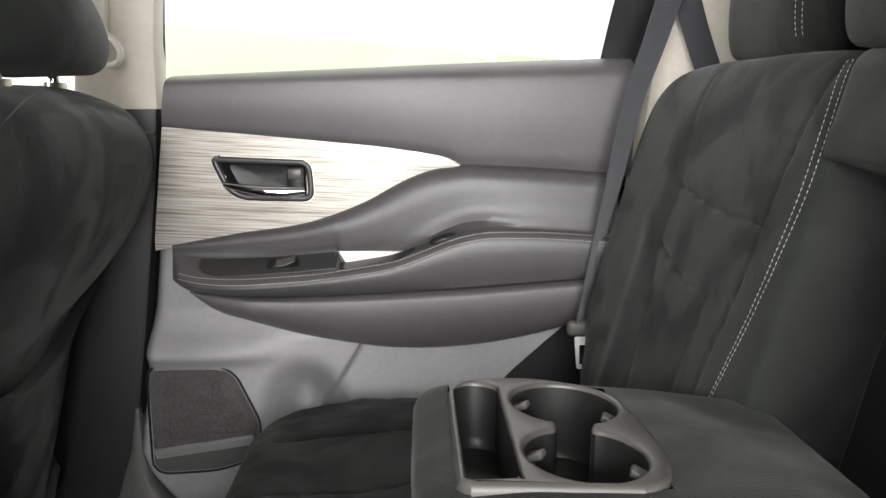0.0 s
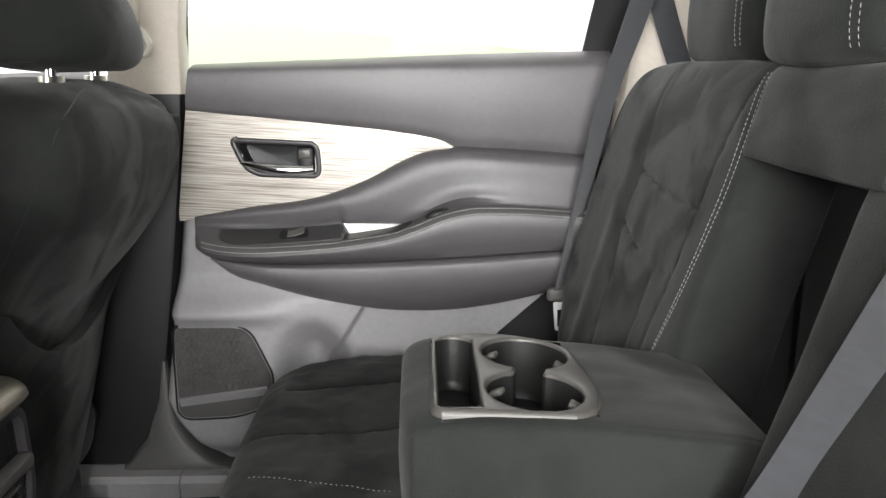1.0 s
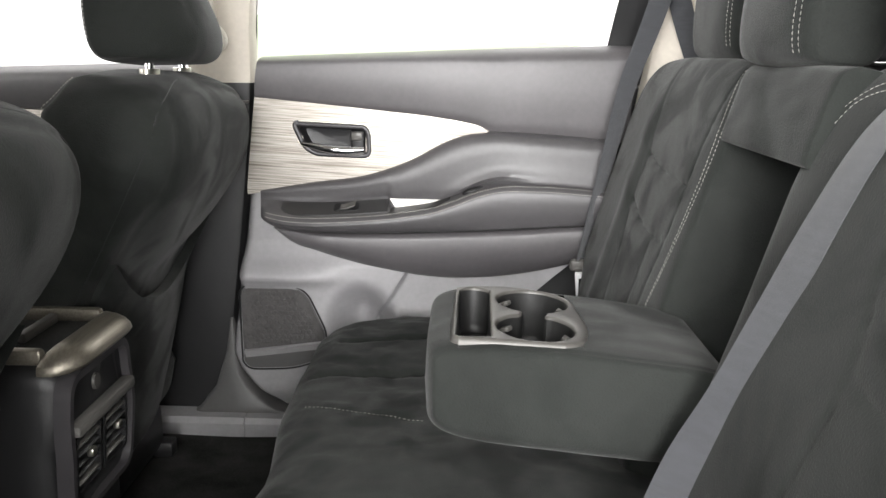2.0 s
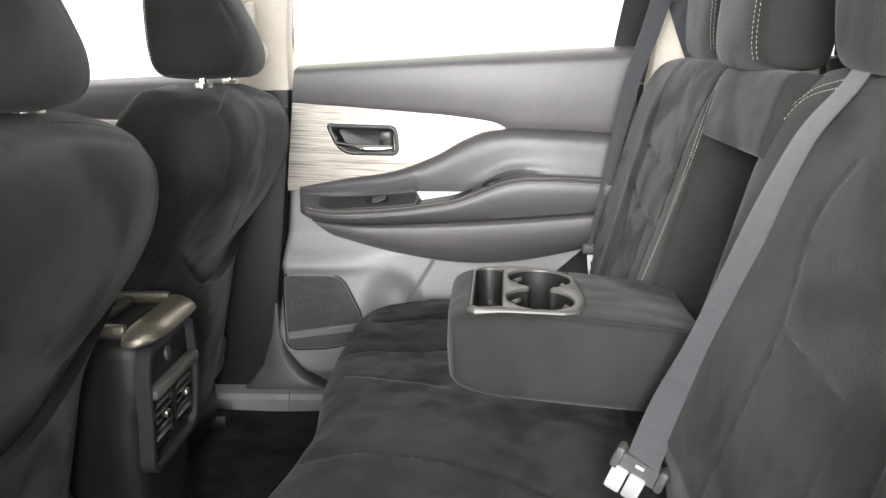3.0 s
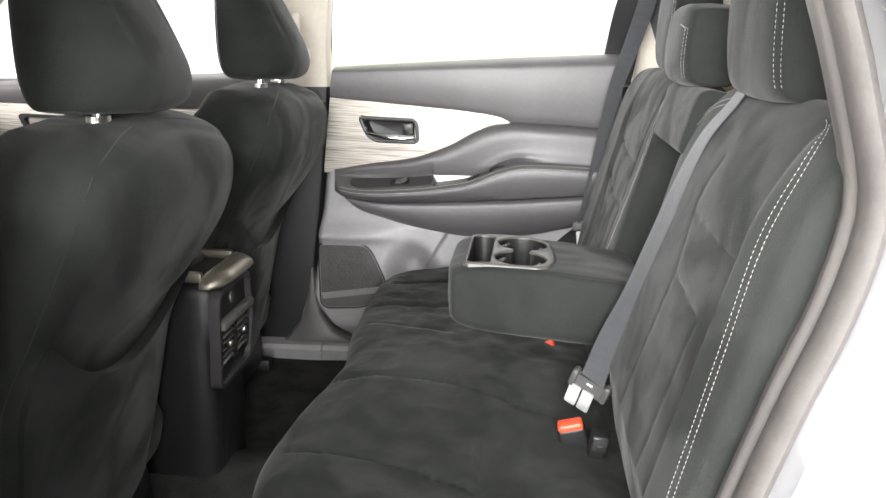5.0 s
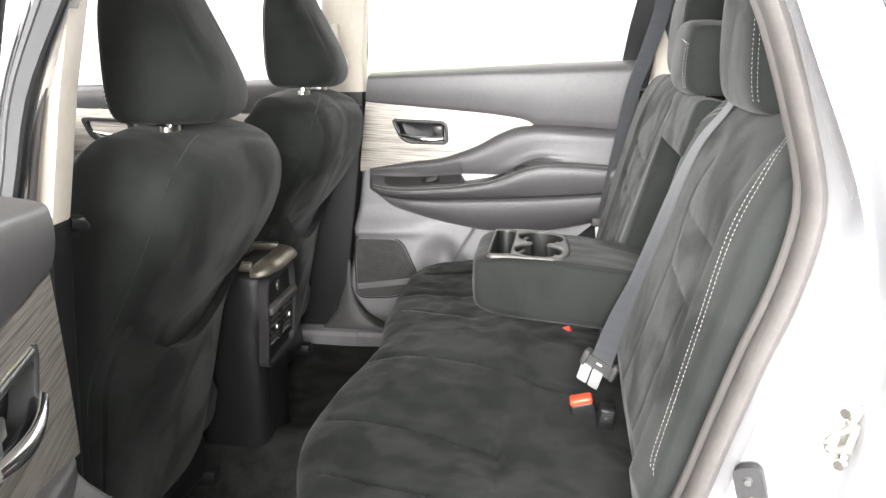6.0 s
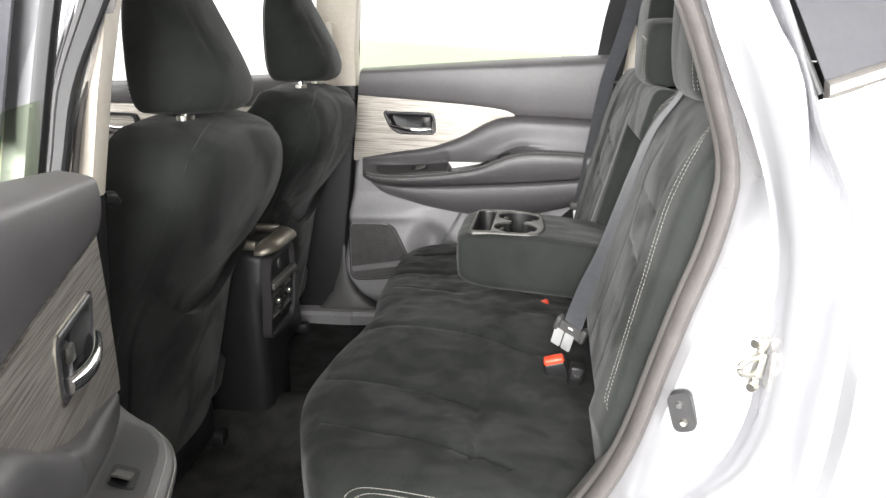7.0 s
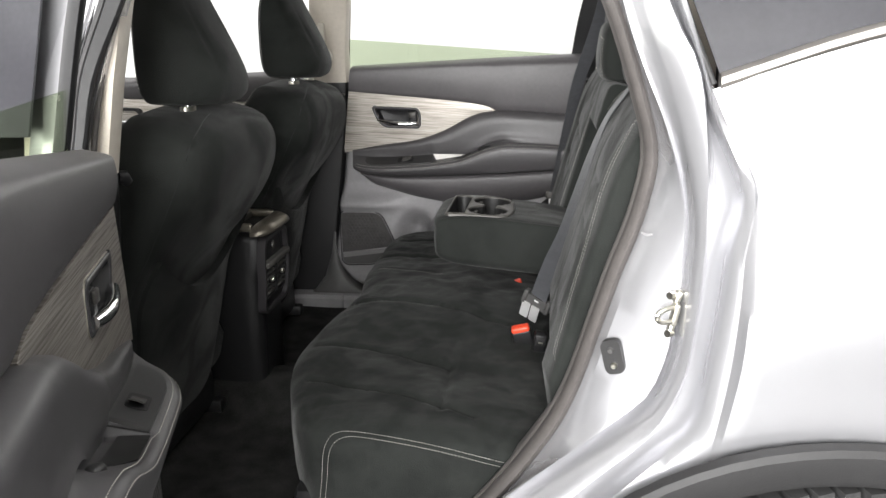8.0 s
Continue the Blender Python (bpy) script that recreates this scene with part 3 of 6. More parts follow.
    # lower panel
    bm = bmesh.new()
    rows = []
    seam = lambda z: float(np.interp(z, [0.45, 0.635, 0.72, 0.80], [-0.25, -0.167, -0.116, -0.07]))
    for j in range(73):
        z = 0.405 + (0.912 - 0.405) * j / 72
        fx = front_edge(z)
        row = []
        for i in range(141):
            rx = float(np.interp(z, [0.40, 0.64, 0.68, 0.735, 0.80, 0.92], [0.10, 0.125, 0.163, 0.224, 0.30, 0.33]))
            x = fx + (rx - fx) * i / 140
            d = 0.0
            d += 0.020 / (1 + math.exp(max(-60, min(60, (x - seam(z)) / 0.002)))) * max(0, min(1, (0.80 - z) / 0.05))
            d += 0.022 * bump1(z - 0.724, 0.026 if z > 0.724 else 0.018) / (1 + math.exp((x + 0.275) / 0.022))
            ox, oz = x + 0.210, z - 0.622
            d -= 0.078 * soft((0.100 - math.hypot(ox * 1.15, oz)) / 0.095)
            d -= 0.03 * bump1(z - 0.405, 0.03)
            if x - fx < 0.02:
                d -= 0.03 * (1 - (x - fx) / 0.02) ** 2
            row.append(D.v(x, d, z))
        rows.append(row)
    vs = grid(bm, rows)
    skirt(bm, vs, D.v(0, -0.03, 0))
    lowp = part("lower_panel", bm, PLASTIC, D.ob, "grained grey lower door panel")
    # speaker
    ring_o = even(rounded([(-0.479, 0.702), (-0.333, 0.702), (-0.284, 0.592), (-0.300, 0.530), (-0.36, 0.508), (-0.479, 0.503)], [0.022, 0.036, 0.02, 0.03, 0.03, 0.032]), 90)
    ring_i = grown(ring_o, -0.0035)
    lipz = lambda x: float(np.interp(x, [-0.47, -0.29], [0.552, 0.577]))
    sur = D.flat("speaker_surround", GRIPM, ring_i, [], 0.0215, 0.010, "grey speaker recess", parent=lowp)
    part("recess_gap", tube([D.v(a, 0.0215, b) for a, b in ring_o + ring_o[:1]], 0.0022, 6, caps=False), BLACKP, lowp, "dark gap round the speaker")
    spk = rounded([(-0.474, 0.697), (-0.337, 0.697), (-0.291, 0.592), (-0.296, 0.576), (-0.474, 0.551)], [0.02, 0.034, 0.012, 0.006, 0.01])
    gr = D.flat("speaker_grille", GRILLE, spk, [], 0.0245, 0.006, "charcoal mesh speaker grille", parent=sur)
    cells = bmesh.new()
    for row in range(12):
        for col in range(14):
            cx, cz = -0.452 + 0.0128 * (col + 0.5 * (row % 2)), 0.686 - 0.0111 * row
            if cx > -0.351 + (0.690 - cz) * 0.42:
                continue
            if cz < lipz(cx) + 0.008 or math.hypot(max(0.0, -0.425 - cx), max(0.0, cz - 0.665)) > 0.026:
                continue
            lo = [cells.verts.new(D.v(cx + 0.0066 * math.sin(q), 0.0246, cz + 0.0066 * math.cos(q))) for q in [math.pi / 3 * k for k in range(6)]]
            hi = [cells.verts.new(D.v(cx + 0.0048 * math.sin(q), 0.0258, cz + 0.0048 * math.cos(q))) for q in [math.pi / 3 * k for k in range(6)]]
            cells.faces.new(hi)
            for k in range(6):
                cells.faces.new((lo[k], lo[(k + 1) % 6], hi[(k + 1) % 6], hi[k]))
    part("grille_cells", cells, GRILLE, gr, "honeycomb of small raised cells", smooth=False, kind="stuff")
    D.patch("speaker_lip", PLASTIC, lin(-0.472, -0.300, 16), lambda x: lipz(x) - 0.026, lipz, lambda x, t: 0.020 + 0.014 * t**1.5 - 0.008 * max(0, (t - 0.85) / 0.15) ** 2, 10, "grey lip under the grille", parent=sur)
    # door pull handle in its bezel
    bo = rounded([(-0.355, 1.066), (-0.184, 1.059), (-0.180, 0.988), (-0.322, 0.992)], [0.018, 0.022, 0.022, 0.05], 7)
    bi = rounded([(-0.338, 1.056), (-0.196, 1.050), (-0.193, 0.997), (-0.312, 1.001)], [0.014, 0.016, 0.016, 0.04], 7)
    bo, bi = even(bo, 72), even(bi, 72)
    bm = bmesh.new()
    ringed(bm, [[D.v(a, d_, b) for a, b in lp] for lp, d_ in ((bo, 0.010), (bo, 0.0142), (grown(bo, -0.0012), 0.0160), (grown(bo, -0.0040), 0.0172), (grown(bo, -0.0080), 0.0168), (grown(bo, -0.0102), 0.0145), (grown(bo, -0.0112), 0.006))])
    bez = part("handle_bezel", bm, BEZELM, D.ob, "dark grey handle surround")
    D.flat("bezel_rim", STEEL, grown(bo, 0.0009), [bo], 0.0150, 0.006, "thin bright rim", parent=bez)
    dish = bmesh.new()
    n = len(bi)
    cx, cz = -0.262, 1.026
    rings = []
    for f, d in ((1.0, 0.0150), (0.97, 0.008), (0.85, -0.004), (0.4, -0.008), (0.02, -0.008)):
        rings.append([dish.verts.new(D.v(cx + (a - cx) * f, d, cz + (b - cz) * f)) for a, b in bi])
    for r0, r1 in zip(rings, rings[1:]):
        for i in range(n):
            dish.faces.new((r0[i], r0[(i + 1) % n], r1[(i + 1) % n], r1[i]))
    dish.faces.new(rings[-1])
    part("handle_dish", dish, BLACKP, bez)
    rows = []
    for i in range(25):
        s = i / 24
        x = -0.330 + 0.134 * s
        zc = 1.020 - 0.016 * math.sin(min(1, s * 1.15) * 1.5) + 0.004 * s * s
        h = 0.004 + 0.0105 * math.sin(math.pi * min(1, 0.15 + 0.62 * s)) * (0.55 + 0.45 * s)
        dd = 0.016 + 0.010 * math.sin(math.pi * s)
        rows.append([D.v(x, dd + 0.009 * math.cos(a), zc - 0.001 + h * 0.80 * math.sin(a)) for a in [2 * math.pi * k / 12 for k in range(12)]])
    part("pull_lever", loft(rows), CHROME, bez, "polished chrome lever")
    part("lever_root", boxed(D.v(-0.211, 0.008, 1.026), (0.030, 0.022, 0.044), 0.006), BLACKP, bez)
    part("lock_knob", boxed(D.v(-0.212, 0.020, 1.036), (0.024, 0.006, 0.018), 0.0028), DARKP, bez, "small grey lock tab")
    # frame of the window, glass and outer skin
    lean = 0.30
    outd = lambda z: -0.055 + lean * max(0.0, z - 1.2)
    path = [(-0.436, 1.16), (-0.414, 1.36), (-0.39, 1.52), (-0.34, 1.575), (-0.05, 1.595), (0.21, 1.585), (0.32, 1.55), (0.355, 1.48), (0.348, 1.42), (0.328, 1.325), (0.314, 1.229), (0.303, 1.16)]
    pts = path3([D.v(x, outd(z), z) for x, z in path], 60)
    cen = D.v(-0.06, 0, 1.38)
    rings = []
    for i, p in enumerate(pts):
        d = (pts[min(i + 1, 59)] - pts[max(i - 1, 0)]).normalized()
        inn = D.v(0, 1, -0.0)
        o = d.cross(inn).normalized()
        if (p + o * 0.01 - cen).length < (p - cen).length:
            o = -o
        wide = 0.022 + (0.065 if i > 44 else 0) * min(1, (i - 44) / 8 if i > 44 else 0)
        rings.append([p + o * a + inn * b for a, b in ((0, 0.003), (0.004, 0.007), (wide - 0.004, 0.008), (wide, 0.004), (wide, -0.014), (0.008, -0.014), (0.006, -0.008))])
    part("window_frame", loft(rings), BLACKP, D.ob, "black window frame")
    gl = bmesh.new()
    rows = []
    for z0 in (1.10, None):
        row = []
        for x in lin(-0.435, 0.320, 12):
            z = z0 if z0 else glass_front + (glass_rear - glass_front) * (x + 0.43) / 0.70
            row.append(D.v(x, outd(z) + 0.002, z))
        rows.append(row)
    vs = grid(gl, rows)
    skirt(gl, vs, D.v(0, -0.004, 0))
    bmesh.ops.holes_fill(gl, edges=[e for e in gl.edges if e.is_boundary])
    pane = part("window_glass", gl, GLASS, D.ob, "green tinted glass pane, partly lowered")
    pane.visible_shadow = False
    sk = bmesh.new()
    rows = []
    for j in range(13):
        z = 0.40 + (1.15 - 0.40) * j / 12
        fx = front_edge(z) - 0.01
        rows.append([D.v(fx + (0.36 + 0.12 * math.sin(math.pi * min(1, max(0, (z - 0.45) / 0.9))) - fx) * i / 12, -0.095 - 0.045 * math.sin(math.pi * min(1, max(0, (z - 0.30) / 1.05))), z) for i in range(13)])
    vs = grid(sk, rows)
    skirt(sk, vs, D.v(0, 0.03, 0))
    part("outer_skin", sk, PAINT, D.ob, "silver painted outer panel")
    return D


rear_door("door_1", "closed rear door with grey trim and streaked silver insert", pose(0, 0.72, 0), -1, 1.283, 1.226)
NEAR_M = Matrix.Translation((-0.386, -0.888, -0.030)) @ Matrix.Rotation(radians(-69.5), 4, "Z") @ Matrix.Translation((0, 0, 1.0)) @ Matrix.Rotation(radians(-4.2), 4, "Y") @ Matrix.Translation((0, 0, -1.0)) @ Matrix.Translation((0.432, 0, 0))
rear_door("door_2", "opened rear door with grey trim and lowered green glass", NEAR_M, 1, 1.278, 1.222)


# ---- car shell ----
carpet = bmesh.new()
rows = []
for i in range(41):
    x = -1.35 + 1.75 * i / 40
    row = []
    for j in range(49):
        y = -0.745 + 1.455 * j / 48
        z = 0.355 + 0.07 * bump1(y + 0.015, 0.12) + 0.012 * noise.noise(Vector((x * 5, y * 5, 0))) * 0.5
        if x > -0.1:
            z += 0.10 * min(1, (x + 0.1) / 0.2)
        row.append((x, y, z))
    rows.append(row)
vs = grid(carpet, rows)
skirt(carpet, vs, (0, 0, -0.03))
tagged(part("floor", carpet, CARPET), "black carpeted floor of the car", "floor", kind="structure")

# sills with their scuff plates
for s, yy in ((1, 0.69), (-1, -0.745)):
    sill = thing("sill", "grey plastic door sill beside the carpet", "door sill", kind="structure")
    for xa, xb in ((-0.80, -0.4745), (-0.4725, 0.20)):
        prof = [(-0.030, 0.335), (-0.030, 0.385), (-0.022, 0.397), (0.02, 0.400), (0.06, 0.392), (0.06, 0.335)]
        part("scuff_plate", loft([[(x, yy + s * a, z) for a, z in prof] for x in (xa, xb)]), PLASTIC, sill, smooth=False)


def pillar(name, label, rows_, material, parent=None):
    """Upright trim lofted through (z, x0, x1, y) sections with rounded inner edges; y is the inner face, side the outward way."""
    rings = []
    for z, x0, x1, y, side in rows_:
        r = min(0.018, (x1 - x0) * 0.3)
        rings.append([(x0, y + side * 0.05, z), (x0, y + side * r, z), (x0 + r * 0.3, y + side * r * 0.3, z), (x0 + r, y, z),
                      (x1 - r, y, z), (x1 - r * 0.3, y + side * r * 0.3, z), (x1, y + side * r, z), (x1, y + side * 0.05, z)])
    return part(name, loft(rings), material, parent, label)


bp = thing("pillar_trim", "beige upper and black lower centre pillar trim", "pillar", kind="structure")
pillar("upper_trim", "beige plastic", [(1.143, -0.575, -0.432, 0.712, 1), (1.25, -0.565, -0.429, 0.705, 1), (1.365, -0.55, -0.414, 0.690, 1), (1.50, -0.53, -0.395, 0.655, 1), (1.62, -0.51, -0.37, 0.61, 1)], BEIGE, bp)
pillar("lower_trim", "black plastic", [(0.40, -0.82, -0.50, 0.715, 1), (0.55, -0.80, -0.508, 0.715, 1), (0.80, -0.74, -0.472, 0.715, 1), (1.05, -0.64, -0.440, 0.715, 1), (1.160, -0.573, -0.4335, 0.7145, 1)], BLACKP, bp)
pillar("foot_trim", "flared grey plastic foot", [(0.398, -0.60, -0.345, 0.690, 1), (0.404, -0.59, -0.385, 0.692, 1), (0.414, -0.58, -0.415, 0.694, 1), (0.430, -0.57, -0.440, 0.697, 1), (0.455, -0.55, -0.463, 0.700, 1), (0.49, -0.54, -0.483, 0.704, 1), (0.54, -0.52, -0.498, 0.709, 1), (0.62, -0.508, -0.502, 0.7145, 1)], GRIPM, bp)
ring = path3([(-0.500, 0.672, 1.285), (-0.494, 0.664, 1.262), (-0.476, 0.655, 1.247), (-0.466, 0.650, 1.230), (-0.472, 0.652, 1.214), (-0.490, 0.660, 1.210)], 24)
part("belt_guide", tube(ring, 0.0055, 8), CREAM, bp, "cream belt guide loop")
part("belt_guide", boxed((-0.502, 0.680, 1.300), (0.022, 0.022, 0.075), 0.007), CREAM, bp, "cream belt guide")
part("pillar_clip", boxed((-0.452, 0.711, 1.104), (0.022, 0.008, 0.006), 0.002), DARKP, bp)

np_ = thing("pillar_trim", "beige centre pillar trim beside the open door", "pillar", kind="structure")
pillar("upper_trim", "beige plastic", [(1.10, -0.60, -0.458, -0.700, -1), (1.25, -0.585, -0.432, -0.690, -1), (1.37, -0.57, -0.408, -0.675, -1), (1.50, -0.55, -0.38, -0.64, -1), (1.62, -0.52, -0.36, -0.60, -1)], BEIGE, np_)
pillar("lower_trim", "black plastic", [(0.40, -0.70, -0.52, -0.705, -1), (0.80, -0.64, -0.485, -0.705, -1), (1.097, -0.60, -0.457, -0.703, -1)], BLACKP, np_)
pillar("pillar_skin", "silver painted pillar flange", [(0.40, -0.66, -0.535, -0.735, -1), (0.8, -0.62, -0.497, -0.735, -1), (1.10, -0.58, -0.480, -0.725, -1), (1.20, -0.56, -0.460, -0.715, -1), (1.287, -0.55, -0.432, -0.702, -1), (1.37, -0.54, -0.405, -0.688, -1), (1.62, -0.48, -0.335, -0.62, -1)], PAINT, np_)
part("belt_hook", tube([(-0.470, -0.705, 1.092), (-0.466, -0.688, 1.088), (-0.464, -0.680, 1.078)], [0.010, 0.012, 0.009], 10), BLACKP, np_, "small black knob")
part("door_weatherstrip", tube(path3([(-0.530, -0.775, 0.42), (-0.492, -0.775, 0.8), (-0.470, -0.772, 1.10), (-0.424, -0.722, 1.37), (-0.366, -0.65, 1.62)], 30), 0.005, 8), RUBBER, np_, "grey brown rubber weatherstrip")

# far rear corner behind the belt
cp = thing("pillar_trim", "beige rear quarter trim behind the seat", "pillar", kind="structure")
pillar("upper_trim", "beige plastic", [(0.95, 0.37, 0.80, 0.745, 1), (1.23, 0.402, 0.80, 0.742, 1), (1.42, 0.408, 0.78, 0.69, 1), (1.60, 0.37, 0.74, 0.62, 1)], BEIGE, cp)
pillar("lower_trim", "black plastic", [(0.40, 0.30, 0.85, 0.72, 1), (0.70, 0.30, 0.85, 0.73, 1), (0.946, 0.335, 0.85, 0.74, 1)], BLACKP, cp)

# body side behind the far trim
fo_ = bmesh.new()
vs = grid(fo_, [[(x, 0.775 + 0.04 * math.sin(math.pi * min(1, (z - 0.2) / 1.05)), z) for x in lin(-1.7, 1.7, 12)] for z in lin(0.18, 1.14, 8)])
skirt(fo_, vs, (0, 0.02, 0))
tagged(part("wall_far", fo_, BLACKP), "body side behind the door trim", "wall", kind="structure")
nb_ = bmesh.new()
vs = grid(nb_, [[(x, -0.80, z) for x in lin(-1.7, 0.30, 6)] for z in (0.18, 0.33)])
skirt(nb_, vs, (0, -0.05, 0))
tagged(part("wall_near", nb_, PAINT), "silver painted rocker panel under the door opening", "wall", kind="structure")

# privacy glass closes the luggage bay
for pts_ in ([(0.80, 0.745, 1.20), (1.58, 0.70, 1.22), (1.50, 0.58, 1.60), (0.74, 0.62, 1.60)], [(1.62, -0.70, 1.19), (1.62, 0.68, 1.19), (1.46, 0.60, 1.60), (1.46, -0.62, 1.60)]):
    g_ = bmesh.new()
    a_, b_, c_, d_ = [Vector(q) for q in pts_]
    vs = grid(g_, [[a_.lerp(b_, i / 6).lerp(d_.lerp(c_, i / 6), j / 4) for i in range(7)] for j in range(5)])
    skirt(g_, vs, (0.006, 0.006, 0))
    tagged(part("privacy_window", g_, DARKGLASS), "dark privacy glass round the luggage bay", "window", kind="structure")
tagged(part("bay_trim", boxed((1.20, 0.735, 0.80), (0.86, 0.05, 0.80), 0.02), BLACKP), "black side trim of the luggage bay", "trim", kind="structure")

# roof, front bulkhead and tailgate close the cabin
roof = bmesh.new()
rows = [[(x, y, 1.64 + 0.05 * (1 - (y / 0.66) ** 2) - 0.05 * ((x - 0.1) / 1.3) ** 2) for y in lin(-0.64, 0.64, 14)] for x in lin(-1.15, 1.5, 16)]
vs = grid(roof, rows)
skirt(roof, vs, (0, 0, -0.05))
tagged(part("roof", roof, PAINT), "silver painted car roof", "roof", kind="structure")
hl = bmesh.new()
rows = [[(x, y, 1.615 + 0.02 * (1 - (y / 0.62) ** 2) - 0.05 * ((x - 0.1) / 1.3) ** 2) for y in lin(-0.62, 0.62, 10)] for x in lin(-1.12, 1.45, 10)]
grid(hl, rows)
tagged(part("headliner", hl, HEADLINER), "pale beige cloth headliner", "ceiling", kind="structure")
tagged(part("dashboard", boxed((-1.62, -0.02, 0.78), (0.42, 1.38, 0.62), 0.08, seg=4), BLACKP), "black dashboard at the front of the cabin", "dashboard", kind="structure")
tagged(part("tailgate", boxed((1.62, -0.02, 0.80), (0.10, 1.40, 0.80), 0.03), BLACKP), "black lined tailgate behind the rear seat", "tailgate", kind="structure")
for yy, lab in ((0.66, "far"), (-0.72, "near")):
    ap = tube(path3([(-1.75, yy * 1.02, 1.05), (-1.45, yy * 0.98, 1.30), (-1.05, yy * 0.9, 1.60)], 12), 0.04, 10)
    tagged(part("windscreen_pillar", ap, BEIGE), "beige slanting windscreen pillar trim", "pillar", kind="structure")

# ---- near side of the body: rear door opening, quarter panel, wheel ----
body = thing("body_side", "silver painted rear quarter of a family car", "car body", kind="structure")
N_J = 70
SEAL = [(0.215, 1.605), (0.285, 1.445), (0.325, 1.348), (0.348, 1.285), (0.369, 1.220), (0.382, 1.175), (0.386, 1.140), (0.381, 1.100), (0.367, 1.042), (0.344, 0.975), (0.317, 0.885), (0.292, 0.800), (0.266, 0.735), (0.231, 0.675), (0.175, 0.595), (0.105, 0.515), (0.0, 0.452), (-0.25, 0.42), (-0.52, 0.415)]
seal_y = lambda z: -0.775 + 0.62 * max(0.0, z - 1.33)
C_SEALI = [(x - 0.010, seal_y(z) + 0.018, z) for x, z in SEAL]
C_SEALO = [(x + 0.010, seal_y(z) - 0.018, z) for x, z in SEAL]
C_FL = [(x + 0.016, seal_y(z) - 0.034, z - 0.004) for x, z in SEAL]
C_STEP = [(0.262, -0.67, 1.63), (0.333, -0.815, 1.352), (0.362, -0.84, 1.268), (0.393, -0.84, 1.196), (0.413, -0.84, 1.136), (0.427, -0.84, 1.074), (0.428, -0.84, 1.018), (0.423, -0.84, 0.927), (0.417, -0.84, 0.866), (0.395, -0.84, 0.803), (0.356, -0.84, 0.765), (0.308, -0.84, 0.722), (0.242, -0.84, 0.668), (0.170, -0.84, 0.605), (0.07, -0.84, 0.51), (-0.2, -0.84, 0.400), (-0.52, -0.84, 0.385)]
C_IN2 = [(0.292, -0.70, 1.632), (0.392, -0.848, 1.345), (0.4216, -0.872, 1.283), (0.4356, -0.875, 1.231), (0.4457, -0.875, 1.142), (0.449, -0.875, 1.052), (0.4474, -0.875, 1.005), (0.441, -0.875, 0.908), (0.4306, -0.875, 0.840), (0.393, -0.875, 0.758), (0.3164, -0.875, 0.680), (0.260, -0.875, 0.622), (0.14, -0.875, 0.50), (-0.2, -0.875, 0.375), (-0.52, -0.875, 0.360)]
C_OUT2 = [(0.300, -0.702, 1.636), (0.400, -0.852, 1.345), (0.428, -0.876, 1.270), (0.4431, -0.882, 1.215), (0.466, -0.885, 1.166), (0.485, -0.885, 1.122), (0.4867, -0.885, 1.086), (0.478, -0.885, 1.040), (0.473, -0.885, 0.962), (0.4645, -0.885, 0.880), (0.4576, -0.885, 0.811), (0.441, -0.885, 0.768), (0.394, -0.885, 0.715), (0.340, -0.885, 0.660), (0.20, -0.885, 0.52), (-0.2, -0.885, 0.36), (-0.52, -0.885, 0.345)]
C_EDGE = [(0.318, -0.705, 1.64), (0.408, -0.853, 1.35), (0.4425, -0.878, 1.243), (0.467, -0.888, 1.190), (0.494, -0.896, 1.141), (0.502, -0.900, 1.1155), (0.500, -0.903, 1.083), (0.493, -0.905, 1.030), (0.4926, -0.906, 0.969), (0.4887, -0.906, 0.889), (0.4825, -0.906, 0.830), (0.4695, -0.906, 0.739), (0.450, -0.906, 0.690), (0.36, -0.905, 0.55), (-0.15, -0.90, 0.33), (-0.52, -0.90, 0.31)]
rows = [path3(c, N_J) for c in (C_FL, C_STEP, C_IN2, C_OUT2, C_EDGE)]


def blend(a, b, f, push=0.0):
    return [p.lerp(q, f) + Vector((0, -push, 0)) for p, q in zip(a, b)]


def recess(a, b, f, deep, shallow, z_hi=1.0, z_lo=0.80):
    """A row between two rows, let in by shallow high up and by deep low down."""
    out = []
    for p in blend(a, b, f):
        k = min(1.0, max(0.0, (z_hi - p.z) / (z_hi - z_lo)))
        out.append(p + Vector((0, shallow + (deep - shallow) * k, 0)))
    return out


jam_rows = [[p + Vector((-0.012, 0.03, 0)) for p in rows[0]], rows[0], blend(rows[0], rows[1], 0.35, 0.002), blend(rows[0], rows[1], 0.80, 0.002), blend(rows[0], rows[1], 0.97, 0.0),
            recess(rows[1], rows[2], 0.03, 0.010, 0.006), recess(rows[1], rows[2], 0.10, 0.022, 0.007), recess(rows[1], rows[2], 0.22, 0.022, 0.003), recess(rows[1], rows[2], 0.34, 0.010, -0.004), blend(rows[1], rows[2], 0.44, 0.010), blend(rows[1], rows[2], 0.70, 0.012), blend(rows[1], rows[2], 0.94, 0.008), blend(rows[2], rows[3], 0.02, 0.0),
            blend(rows[2], rows[3], 0.14, -0.018), blend(rows[2], rows[3], 0.40, -0.030), blend(rows[2], rows[3], 0.75, -0.026), blend(rows[2], rows[3], 0.94, -0.010), blend(rows[3], rows[4], 0.02, 0.002), blend(rows[3], rows[4], 0.25, 0.006), blend(rows[3], rows[4], 0.85, 0.003), rows[4], [p + Vector((0.002, 0.014, 0)) for p in rows[4]], [p + Vector((0.006, 0.03, 0)) for p in rows[4]]]
jm = bmesh.new()
grid(jm, jam_rows)
